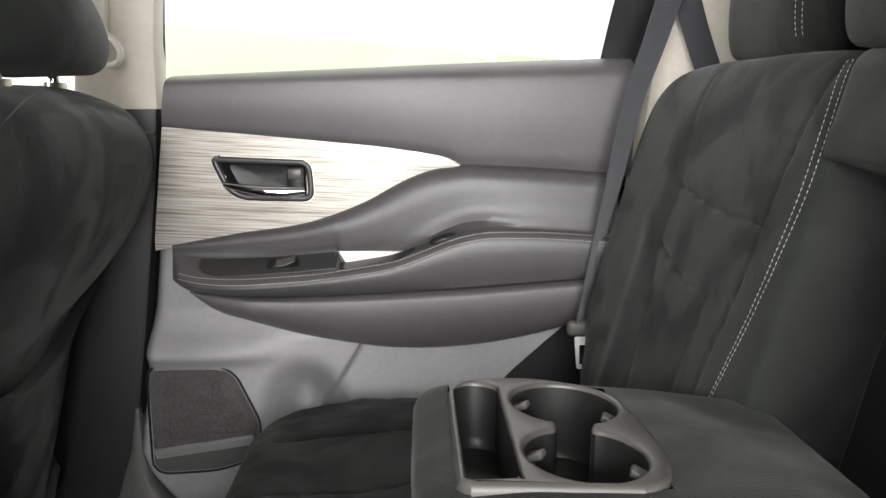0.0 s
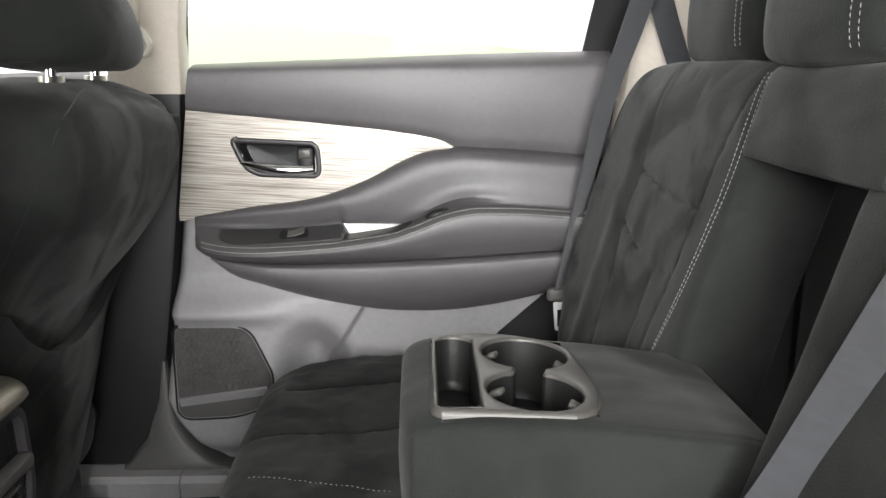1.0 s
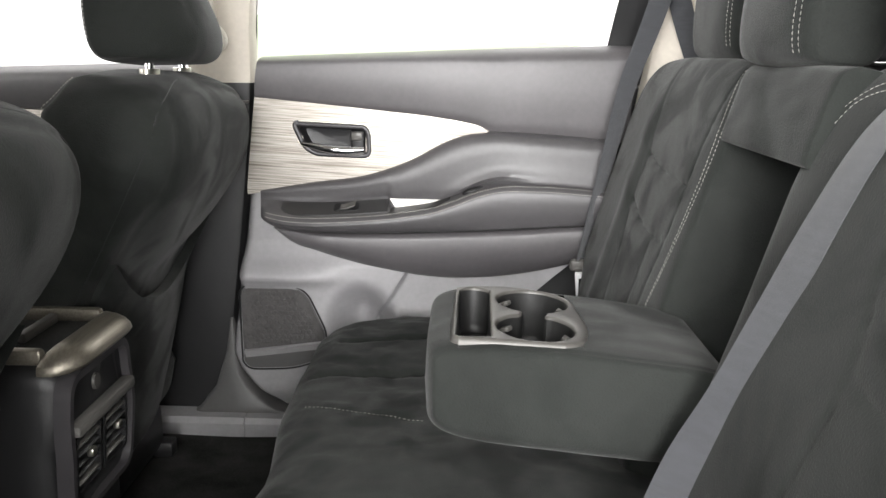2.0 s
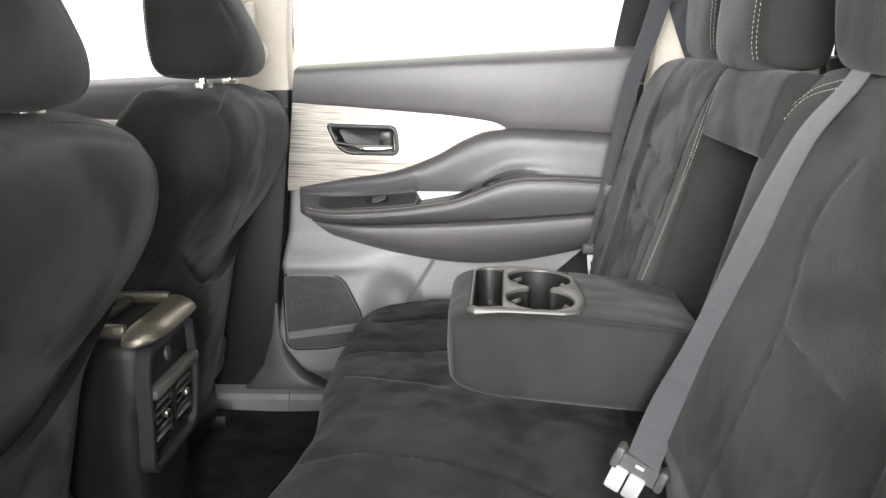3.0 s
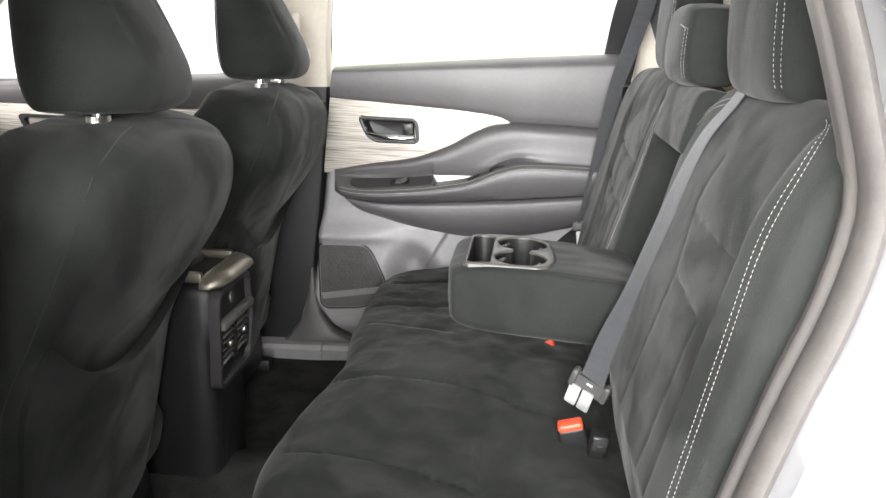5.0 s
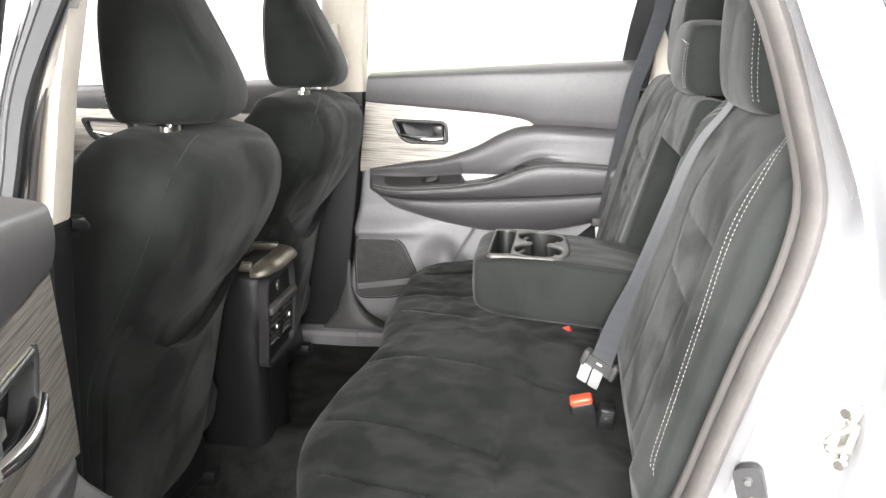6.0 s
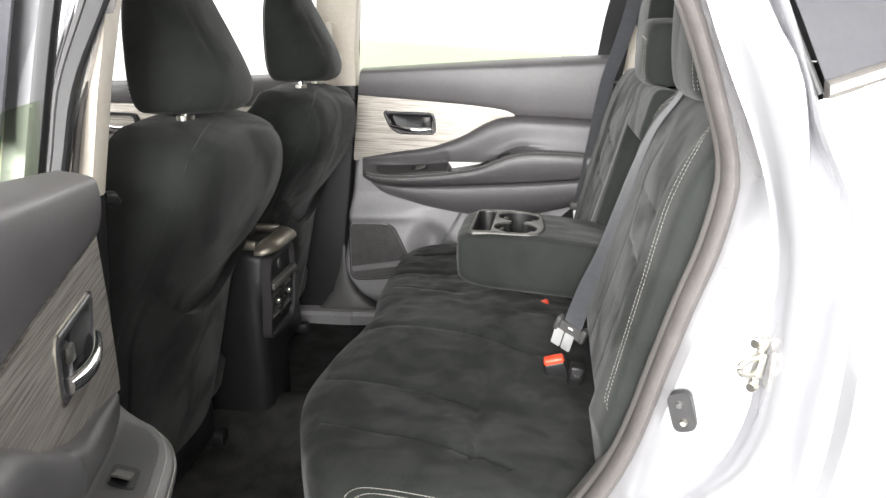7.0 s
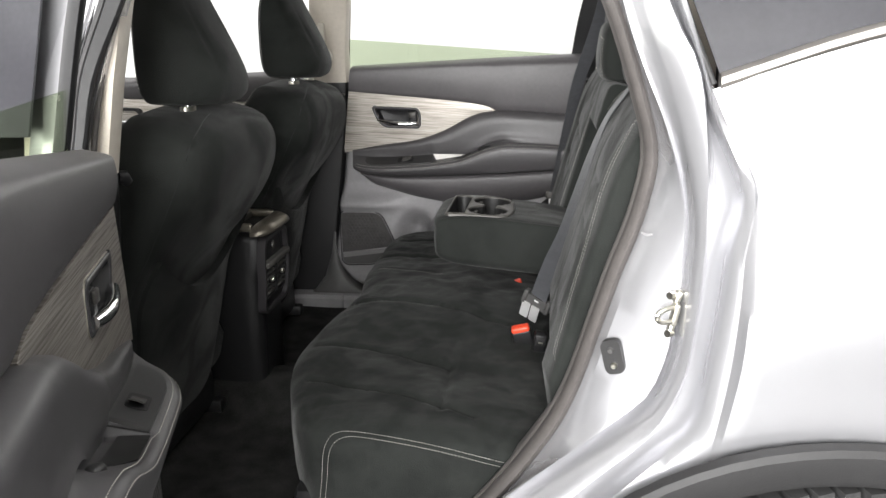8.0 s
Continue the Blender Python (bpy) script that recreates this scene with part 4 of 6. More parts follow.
part("door_jamb", jm, PAINT, body, "stepped silver painted door opening")
mid = [(p + q) / 2 for p, q in zip(path3(C_SEALI, N_J), path3(C_SEALO, N_J))]
rings = []
for i, p in enumerate(mid):
    d = (mid[min(i + 1, N_J - 1)] - mid[max(i - 1, 0)]).normalized()
    side = Vector((0, 1, 0))
    o = d.cross(side).normalized()
    rings.append([p + side * (0.022 * math.cos(a)) + o * (0.011 * math.sin(a)) for a in [2 * math.pi * k / 12 for k in range(12)]])
part("weatherstrip", loft(rings), RUBBER, body, "grey brown rubber weatherstrip")
band = path3([(x, seal_y(z) + 0.775, z) for x, z in SEAL], N_J)
ij = bmesh.new()
grid(ij, [[p + Vector((dx, y, 0)) for p in band] for dx, y in ((0.006, -0.762), (-0.004, -0.757), (-0.010, -0.750), (-0.012, -0.744), (-0.010, -0.738), (-0.005, -0.734), (-0.004, -0.715), (-0.001, -0.699), (0.006, -0.692), (0.10, -0.688))])
part("inner_trim", ij, TRIMB, body, "brown grey inner trim of the opening with a raised bead")

part("shut_line", tube([p + Vector((0.0006, 0.0035, 0)) for p in path3(C_EDGE[2:12], 60)], 0.0022, 6), GRIPM, body, "thin dark shut line")

# quarter panel between window line, jamb edge and wheel arch
WX, WZ, WR = 0.675, 0.355, 0.505
AX_, AZ_ = 0.660, 0.285


def win_low(s):
    return Vector((0.446 + 1.2 * s, -0.878, float(np.interp(0.446 + 1.2 * s, [0.446, 0.56, 0.635, 0.80, 1.1, 1.7], [1.246, 1.285, 1.307, 1.330, 1.343, 1.348]))))


def arch(s, r=WR, y=-0.945):
    a = math.pi - radians(55) - radians(140) * s
    return Vector((AX_ + r * math.cos(a), y, AZ_ + r * math.sin(a)))


qp = bmesh.new()
rows = []
edge_pts = [p for p in path3(C_EDGE[2:12], 26)]
for j in range(26):
    v = j / 25
    e = edge_pts[j]
    row = []
    for i in range(41):
        u = i / 40
        uu = u**1.3
        top, low = win_low(uu), arch(0.085 + 0.915 * uu)
        p = top.lerp(low, v * 1.04)
        p = p + (e - win_low(0).lerp(arch(0.085), v * 1.04)) * (1 - uu) ** 2.2
        p.y = -0.880 - 0.052 * math.sin(min(1.0, v * 1.15) * math.pi / 2) - 0.012 * bump1(v - 0.97, 0.12) - 0.02 * math.sin(math.pi * u) * (1 - v * 0.5)
        p.y += 0.035 * max(0.0, (v - 0.68) / 0.32) ** 1.4
        p.y += 0.0 if u > 0.03 else (e.y - p.y) * (1 - u / 0.03)
        row.append(p)
    rows.append(row)
grid(qp, rows)
part("quarter_panel", qp, PAINT, body, "glossy silver quarter panel")
clad = bmesh.new()
rows = []
for i in range(41):
    s = -0.40 + 1.45 * i / 40
    rows.append([arch(s, WR + a, -0.945 + b) for a, b in ((0.004, 0.012), (0.002, -0.004), (-0.006, -0.010), (-0.045, -0.006), (-0.055, 0.002), (-0.058, 0.06))])
grid(clad, rows)
part("arch_cladding", clad, CLADDING, body, "dark grey wheel arch cladding")
liner = bmesh.new()
rows = [[arch(-0.3 + 1.5 * i / 30, WR - 0.045, y) for y in (-0.93, -0.72, -0.60)] for i in range(31)]
grid(liner, rows)
part("arch_liner", liner, BLACKP, body, "black wheel arch liner")

# quarter window with its bright strip
qg = bmesh.new()
rows = []
for j in range(7):
    v = j / 6
    row = []
    for i in range(21):
        lowp_ = win_low(i / 20) + Vector((0.006 * (1 - i / 20) + 0.006 * i / 20, 0.012, 0.014))
        topp = Vector((0.318 + 0.010 + (1.25 - 0.318) * i / 20, -0.690, 1.60))
        p = lowp_.lerp(topp, v)
        p.y += -0.02 * math.sin(math.pi * v)
        row.append(p)
    rows.append(row)
vs = grid(qg, rows)
skirt(qg, vs, (0, 0.005, 0))
part("quarter_window", qg, DARKGLASS, body, "dark privacy glass")
strip = [win_low(i / 30) + Vector((0.004, 0, 0)) for i in range(31)]
rings = [[p + Vector((0, b, a)) for a, b in ((-0.002, 0.01), (-0.002, -0.006), (0.004, -0.010), (0.012, -0.008), (0.016, 0.0), (0.016, 0.012))] for p in strip]
part("window_strip", loft(rings), STRIPM, body, "bright satin window strip")
fr = [Vector((0.446 + (0.322 - 0.446) * t, -0.878 + (-0.695 + 0.878) * t, 1.250 + 0.36 * t)) + Vector((-0.004 - 0.016 * t, -0.006 - 0.02 * math.sin(math.pi * t), 0)) for t in lin(0, 1, 14)]
part("window_seal", tube(fr, 0.0036, 8), CLADDING, body, "black window seal")

# striker and bump stop in the door opening
st = bmesh.new()
SD = 0.026
box(st, (0.421, -0.842, 0.906 + SD), (0.010, 0.022, 0.034), Matrix.Rotation(0.15, 4, "Y"), 0.004, 3)
box(st, (0.424, -0.842, 0.931 + SD), (0.010, 0.015, 0.020), Matrix.Rotation(0.35, 4, "Y"), 0.004, 3)
box(st, (0.417, -0.842, 0.884 + SD), (0.010, 0.015, 0.020), Matrix.Rotation(0.05, 4, "Y"), 0.004, 3)
loop_ = path3([(0.420, -0.846, 0.917 + SD), (0.406, -0.856, 0.916 + SD), (0.397, -0.861, 0.912 + SD), (0.395, -0.862, 0.906 + SD), (0.398, -0.861, 0.900 + SD), (0.407, -0.856, 0.897 + SD), (0.419, -0.847, 0.896 + SD)], 24)
tb = tube(loop_, 0.0038, 8)
me = bpy.data.meshes.new("tmp")
tb.to_mesh(me)
tb.free()
st.from_mesh(me)
bpy.data.meshes.remove(me)
part("door_striker", st, STEEL, body, "plated steel striker loop")
part("striker_bolt", tube([(0.418, -0.845, 0.934 + SD), (0.411, -0.853, 0.935 + SD)], 0.0055, 8), STEEL, body)
part("striker_bolt", tube([(0.418, -0.845, 0.878 + SD), (0.411, -0.853, 0.879 + SD)], 0.0055, 8), STEEL, body)
bs = rounded([(-0.015, -0.027), (0.015, -0.027), (0.015, 0.027), (-0.015, 0.027)], 0.012, 6)
E1, E2, E3 = Vector((0.82, -0.32, 0.30)).normalized(), Vector((-0.25, 0.0, 0.97)), Vector((-0.34, -0.92, -0.09)).normalized()
plb = lambda a, b, h: Vector((0.340, -0.826, 0.854)) + E1 * a + E2 * b + E3 * h
stop = part("bump_stop", plate(bs, [], plb, 0.010), CLADDING, body, "grey rubber bump stop")
for bb in (-0.013, 0.012):
    part("stud", tube([plb(0, bb, 0.0), plb(0, bb, 0.005)], [0.005, 0.0035], 10), GRIPM if bb > 0 else STEEL, stop, "small round stud")

part("jamb_nib", tube([(0.372, -0.822, 1.043), (0.379, -0.829, 1.041), (0.386, -0.831, 1.043)], [0.0014, 0.0020, 0.0014], 8), PLASTIC, body, "small pale rubber nib")

# rear wheel
wheel = thing("wheel", "rear wheel with a black tyre inside the arch", "wheel", pose(WX, -0.84, WZ))
prof = [(-0.10, 0.24), (-0.115, 0.28), (-0.118, 0.33), (-0.105, 0.355), (-0.06, 0.366), (0.06, 0.366), (0.105, 0.355), (0.118, 0.33), (0.115, 0.28), (0.10, 0.24)]
ty = bmesh.new()
rows = [[(r * math.cos(a), w, r * math.sin(a)) for w, r in prof] for a in lin(0, 2 * math.pi, 64)]
grid(ty, rows)
bmesh.ops.remove_doubles(ty, verts=ty.verts[:], dist=1e-5)
tyre = part("tyre", ty, TYRE, wheel)
tr = bmesh.new()
for k in range(72):
    a = 2 * math.pi * k / 72
    for w, sk in ((-0.088, 0.25), (-0.045, -0.2), (0.0, 0.2), (0.045, -0.2), (0.088, 0.25)):
        m = Matrix.Rotation(-a, 4, "Y") @ Matrix.Translation((0.366, w, 0)) @ Matrix.Rotation(sk, 4, "X")
        box(tr, (0, 0, 0), (0.012, 0.034, 0.022), m)
part("tread", tr, TYRE, tyre, "chunky tread blocks", smooth=False, kind="stuff")
rim = bmesh.new()
rows = [[(r * math.cos(a), w, r * math.sin(a)) for w, r in ((-0.10, 0.24), (-0.09, 0.225), (0.09, 0.22), (0.09, 0.02))] for a in lin(0, 2 * math.pi, 48)]
grid(rim, rows)
part("rim", rim, STEEL, wheel, "silver alloy rim")
for k in range(5):
    part("spoke", boxed((0, 0, 0), (0.20, 0.03, 0.05), 0.01, Matrix.Rotation(2 * math.pi * k / 5, 4, "Y") @ Matrix.Translation((0.12, -0.07, 0))), STEEL, wheel)


# ---- rear bench ----
BO, BB, BN = Vector((0.262, 0, 0.82)), Vector((0.2607, 0, 0.9654)), Vector((-0.9654, 0, 0.2607))
YA = Vector((0, 1, 0))


def bz(z):
    """Height along the backrest's slope for a height over the ground."""
    return (z - 0.82) / 0.9654


def groove(depth, points):
    """A sewn line on the backrest as (y, z) points at close steps."""
    return depth, [(p.x, p.y) for p in path3([(*q, 0) for q in points], max(8, int(900 * sum(math.dist(a, b) for a, b in zip(points, points[1:])) / 4)))]


GROOVES = {-1: [groove(0.0042, [(-0.372, 1.050), (-0.50, 1.0475), (-0.611, 1.048)]), groove(0.0042, [(-0.388, 0.971), (-0.50, 0.963), (-0.612, 0.965)]),
                groove(0.0030, [(-0.600, 1.205), (-0.628, 1.185), (-0.626, 1.13), (-0.611, 1.048), (-0.612, 0.965), (-0.606, 0.893), (-0.600, 0.796), (-0.598, 0.70)]),
                groove(0.0028, [(-0.395, 1.13), (-0.376, 1.085), (-0.372, 1.05), (-0.388, 0.971), (-0.372, 0.88), (-0.352, 0.74)]), groove(0.0024, [(-0.545, 0.955), (-0.536, 0.88), (-0.530, 0.74)])],
           1: [groove(0.0070, [(0.366, 1.049), (0.29, 1.038), (0.21, 1.032), (0.13, 1.034)]), groove(0.0070, [(0.373, 0.970), (0.31, 0.954), (0.25, 0.947), (0.14, 0.948)]),
               groove(0.0030, [(0.112, 1.19), (0.115, 1.165), (0.119, 1.109), (0.127, 1.035), (0.135, 0.95), (0.150, 0.875), (0.155, 0.72)]),
               groove(0.0024, [(0.405, 1.19), (0.398, 1.15), (0.378, 1.086), (0.366, 1.049), (0.373, 0.97), (0.345, 0.88), (0.335, 0.72)]), groove(0.0022, [(0.196, 0.935), (0.200, 0.86), (0.208, 0.75)])]}


def back_half(name, parent, y_in, y_out, p_in, p_out, z_top, label):
    """One padded half of the backrest between its inner and outer edge; the quilted panel lies between p_in and p_out."""
    b0, b1 = bz(0.56), bz(z_top)
    mid, hw = (y_in + y_out) / 2, (y_out - y_in) / 2
    sgn = 1 if hw > 0 else -1

    def a_of(s, t):
        b = b0 + (b1 - b0) * (t + 1) / 2
        r, d = (0.075 if sgn > 0 else 0.050), b1 - b
        cut = r - math.sqrt(max(0.0, r * r - (r - d) ** 2)) if d < r else 0.0
        cut *= 1.0 if s > 0 else 0.25
        z = 0.82 + b * 0.9654
        flare = 0.02 * max(0.0, (0.95 - z) / 0.3) if s < 0 else 0.0
        if sgn > 0 and s > 0:
            k = min(1.0, max(0.0, (0.84 - z) / 0.09))
            flare = -0.060 * k * k * (3 - 2 * k)
        return mid + hw * s - sgn * cut * s + sgn * flare * s

    def b_of(s, t):
        return b0 + (b1 - b0) * (t + 1) / 2 - (0.012 * (abs(s) ** 3) if t > 0 else 0) * max(0, t)

    def front(s, t):
        a, b = a_of(s, t), b_of(s, t)
        z = 0.82 + b * 0.9654
        e = super_edge(s, 11 if s > 0 else 13) * super_edge(t, 9)
        h = -0.075 + 0.075 * e
        f = (a - p_in) / (p_out - p_in)
        k = min(1.0, max(0.0, (f - 0.97) / 0.14))
        h -= (0.010 if y_in < 0 else 0.002) * (1 - k * k * (3 - 2 * k))
        h += 0.002 if y_in < 0 else 0.0
        h -= (1.4 if y_in < 0 else 0.7) * max(0.0, z - 1.07) ** 2
        h -= (0.45 if y_in < 0 else 0.25) * max(0.0, 0.755 - z)
        h += 0.005 * bump1(f - 1.10, 0.12) * min(1, max(0, (z_top - 0.02 - z) / 0.1))
        if -0.15 < f < 1.15:
            g = 0.0
            for depth, run in GROOVES[sgn]:
                near_ = min((a - p[0]) ** 2 + (z - p[1]) ** 2 for p in run)
                if near_ < 0.0012:
                    g = max(g, depth * (0.75 * math.exp(-near_ / 0.0000085) + 0.25 * math.exp(-near_ / 0.00016)))
            h -= g
            h += 0.0014 * math.sin(math.pi * max(0, min(1, f))) * abs(math.sin((z - 0.883) / 0.083 * math.pi))
        h += 0.0005 * noise.noise(Vector((a * 9, b * 9, 3))) + 0.0002 * noise.noise(Vector((a * 30, b * 30, 7)))
        return h

    bm = pillow(BO, YA, BB, BN, a_of, b_of, front, lambda s, t: -0.075 - 0.05 * super_edge(s, 10) * super_edge(t, 10), 150, 170)
    ob = part(name, bm, SUEDE_WORN if y_in > 0 else SUEDE, parent, label)

    def surf(y, z):
        s = (y - mid) / hw
        b = bz(z)
        t = (b - b0) / (b1 - b0) * 2 - 1
        s = max(-0.999, min(0.999, s))
        return BO + YA * y + BB * b + BN * (front(s, t) + 0.0012)
    return ob, surf


bench = thing("rear_seat", "black suede rear bench seat with folded-down centre armrest", "car seat", pose(0, 0, 0))
far_back, far_surf = back_half("backrest", bench, 0.055, 0.620, 0.140, 0.385, 1.218, "black suede outer backrest with quilted panel")
near_back, near_surf = back_half("backrest", bench, -0.150, -0.722, -0.352, -0.612, 1.228, "black suede outer backrest with quilted panel")
FAR_ST = [(0.094, 1.196), (0.078, 1.150), (0.070, 1.103), (0.078, 1.0), (0.098, 0.90), (0.108, 0.862), (0.112, 0.80), (0.112, 0.70)]
NEAR_ST = [(-0.596, 1.208), (-0.645, 1.200), (-0.662, 1.168), (-0.667, 1.09), (-0.677, 0.98), (-0.685, 0.876), (-0.690, 0.815), (-0.698, 0.800)]
for sh in (0.0, 0.0105):
    fy = curve1([(-z, y) for y, z in FAR_ST])
    line = [far_surf(fy(-z) + sh * (1.1 - 0.75 * (1.2 - z) / 0.35), z) for z in lin(1.196, 0.72, 60)]
    part("stitching", stitches(line, BN), THREAD, far_back, "cream double stitching")
    pts = [(y - sh * 1.2, z - sh * 0.35) for y, z in NEAR_ST]
    line = path3([near_surf(y, z) for y, z in pts], 80)
    part("stitching", stitches(line, BN), THREAD, near_back, "cream double stitching")
    pts = [(-0.180 - sh, 1.150), (-0.190 - sh, 1.170), (-0.215 - sh * 0.6, 1.190 - sh * 0.7), (-0.26, 1.203 - sh)]
    part("stitching", stitches(path3([near_surf(y, z) for y, z in pts], 40), BN), THREAD, near_back, "cream double stitching")

# centre: upper pad over the armrest's recess, and the recess's back
cb0, cb1 = bz(1.103), bz(1.206)


def centre_front(s, t):
    e = super_edge(s, 22) * (super_edge(t, 14) if t < 0 else super_edge(t, 5))
    return -0.06 + 0.058 * e + 0.003 * bump1(t + 0.5, 0.5) * (1 - s * s) + 0.001 * noise.noise(Vector((s * 3, t * 3, 1)))


part("centre_pad", pillow(BO, YA, BB, BN, lambda s, t: -0.060 + 0.130 * s, lambda s, t: cb0 + (cb1 - cb0) * (t + 1) / 2, centre_front, lambda s, t: -0.06 - 0.05 * super_edge(s, 8) * super_edge(t, 8), 48, 40), SUEDE, bench, "black suede centre pad above the armrest recess")
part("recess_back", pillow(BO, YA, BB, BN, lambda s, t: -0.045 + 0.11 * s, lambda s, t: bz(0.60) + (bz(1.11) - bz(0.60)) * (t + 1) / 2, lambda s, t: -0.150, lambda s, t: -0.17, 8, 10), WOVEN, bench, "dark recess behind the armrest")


# cushion
def cu_y(s, t):
    y = -0.015 + 0.717 * s
    return y


NEAR_FRONT = curve1([(-0.735, -0.115), (-0.705, -0.165), (-0.66, -0.205), (-0.60, -0.236), (-0.53, -0.264), (-0.45, -0.289), (-0.38, -0.301), (-0.30, -0.301), (-0.20, -0.288), (-0.10, -0.268), (0.0, -0.252)])


def cu_x(s, t):
    if s * 0.717 - 0.015 < -0.005:
        fx = NEAR_FRONT(s * 0.717 - 0.015)
        return fx + (0.315 - fx) * (t + 1) / 2
    front_x = -0.283 + 0.03 * bump1(s * 0.717 - 0.0, 0.16)
    d = (1 - abs(s)) * 0.717
    r = 0.17
    if d < r:
        front_x += (r - math.sqrt(max(0.0, r * r - (r - d) ** 2))) * 0.95
    return front_x + (0.315 - front_x) * (t + 1) / 2


SEAMS = [[(-0.235, 0.205), (-0.14, 0.180), (-0.04, 0.152)], [(-0.24, -0.095), (-0.158, -0.085), (-0.042, -0.10), (0.096, -0.162), (0.2, -0.205)],
         [(-0.256, -0.345), (-0.105, -0.362), (0.045, -0.42)], [(-0.223, -0.52), (-0.053, -0.562), (0.117, -0.631)], [(0.045, -0.30), (0.051, -0.48), (0.055, -0.62)],
         [(-0.25, 0.34), (-0.10, 0.36), (0.045, 0.40)], [(-0.22, 0.50), (-0.05, 0.54), (0.05, 0.56)], [(0.045, 0.28), (0.05, 0.45), (0.05, 0.6)]]
SEAM_PTS = [[(p.x, p.y) for p in path3([(*q, 0) for q in sm], 40)] for sm in SEAMS]


def cushion_top(s, t):
    x, y = cu_x(s, t), cu_y(s, t)
    e = super_edge(s, 9) * super_edge(t, 8 if t > 0 else 6)
    h = -0.10 + 0.112 * e
    h += 0.010 * bump1(y + 0.02, 0.14) - 0.014 * (bump1(y - 0.36, 0.16) + bump1(y + 0.40, 0.17)) * min(1, max(0, (x + 0.22) / 0.12))
    h -= 0.018 * max(0, (x - 0.05) / 0.2)
    for i, sm in enumerate(SEAM_PTS):
        d = min((x - a) ** 2 + (y - b) ** 2 for a, b in sm) if abs(y - sm[20][1]) < 0.25 else 1
        h -= (0.0080 if i else 0.003) * math.exp(-d / 0.00005)
    h += 0.006 * noise.noise(Vector((x * 8, y * 8, 5))) + 0.0026 * noise.noise(Vector((x * 24, y * 24, 2))) + 0.0012 * noise.noise(Vector((x * 60, y * 60, 4)))
    return h


cushion = part("seat_cushion", pillow((0, 0, 0.645), YA, (1, 0, 0), (0, 0, 1), cu_y, cu_x, cushion_top, lambda s, t: -0.10 - 0.13 * super_edge(s, 12) * super_edge(t, 12 if t > 0 else 4), 200, 110), SUEDE_WORN, bench, "black suede bench cushion with sewn panels")


def cu_surf(x, y):
    s = max(-0.9995, min(0.9995, (y + 0.015) / 0.717))
    lo, hi = -1.0, 1.0
    for _ in range(40):
        m_ = (lo + hi) / 2
        if cu_x(s, m_) < x:
            lo = m_
        else:
            hi = m_
    return Vector((cu_x(s, lo), cu_y(s, lo), 0.645 + cushion_top(s, lo) + 0.001))


part("stitching", stitches([cu_surf(x, y) for x, y in SEAM_PTS[0]], (0, 0, 1), 0.004, 0.003, 0.0008), THREAD, cushion, "fine cream thread")
for sh in (0.0, 0.0095):
    line = path3([(-0.150 + sh, -0.735 - 0.0, 0.500), (-0.142 + sh, -0.734, 0.56), (-0.134 + sh, -0.733, 0.622 - sh * 0.5), (-0.112 + sh, -0.731, 0.652 - sh), (-0.06, -0.731, 0.655 - sh), (0.05, -0.732, 0.640 - sh), (0.16, -0.733, 0.617 - sh), (0.24, -0.733, 0.60 - sh)], 90)
    part("stitching", stitches(line, (0, -1, 0.2)), THREAD, cushion, "cream double stitching along the end")
part("cushion_base", boxed((0.03, -0.015, 0.44), (0.50, 1.36, 0.14), 0.03), BLACKP, bench, "black plastic seat base")


# headrests
def headrest(parent, yc, w, z0, h, depth, x_front, slope=0.2607, nm="headrest"):
    """A padded headrest on two posts; its front looks to the front of the car."""
    B_ = Vector((slope, 0, math.sqrt(1 - slope * slope)))
    N_ = Vector((-B_.z, 0, B_.x))
    O_ = Vector((x_front, yc, z0))

    def a_of(s, t):
        return w / 2 * s * (1 - 0.10 * max(0, t) ** 2) * (0.94 + 0.06 * super_edge(t, 3))

    def b_of(s, t):
        return h * (t + 1) / 2 - 0.010 * s * s * (1 if t > 0 else -0.6) * abs(t)
    front = lambda s, t: -depth * 0.5 + depth * 0.5 * super_edge(s, 5) * super_edge(t, 5) + 0.006 * bump1(t + 0.2, 0.6) * (1 - s * s) * super_edge(t, 4)
    backf = lambda s, t: -depth * 0.5 - depth * 0.5 * super_edge(s, 4) * super_edge(t, 4)
    hr = part(nm, pillow(O_, YA, B_, N_, a_of, b_of, front, backf, 36, 36), SUEDE, parent, "black suede headrest")
    return hr, (O_, B_, N_, a_of, b_of, front)


def headrest_stitch(hr, g, s0, top=0.86, arch=False):
    O_, B_, N_, a_of, b_of, front = g
    for ds in (0.0, 0.085):
        pts = []
        ts = lin(-0.80, top, 40)
        for t in ts:
            s = s0 - ds
            pts.append(O_ + YA * a_of(s, t) + B_ * b_of(s, t) + N_ * (front(s, t) + 0.0015))
        if arch:
            for k in lin(0.1, 1, 8):
                s = s0 - ds + (0.30 + ds) * k
                t = top + 0.07 * math.sin(k * 1.5)
                pts.append(O_ + YA * a_of(s, t) + B_ * b_of(s, t) + N_ * (front(s, t) + 0.0015))
        part("stitching", stitches(pts, N_), THREAD, hr, "cream double stitching")


def posts(parent, yc, gap, x, z, slope=0.2607, rings=True):
    for s in (-1, 1):
        p = Vector((x, yc + s * gap / 2, z))
        d = Vector((slope, 0, 0.965))
        part("headrest_post", tube([p - d * 0.02, p + d * 0.06], 0.006, 10), CHROME, parent, "chrome post")
        if rings:
            part("post_guide", tube([p - d * 0.004, p + d * 0.004], [0.016, 0.013], 16), STEEL if s < 0 else CHROME, parent, "oval post guide")


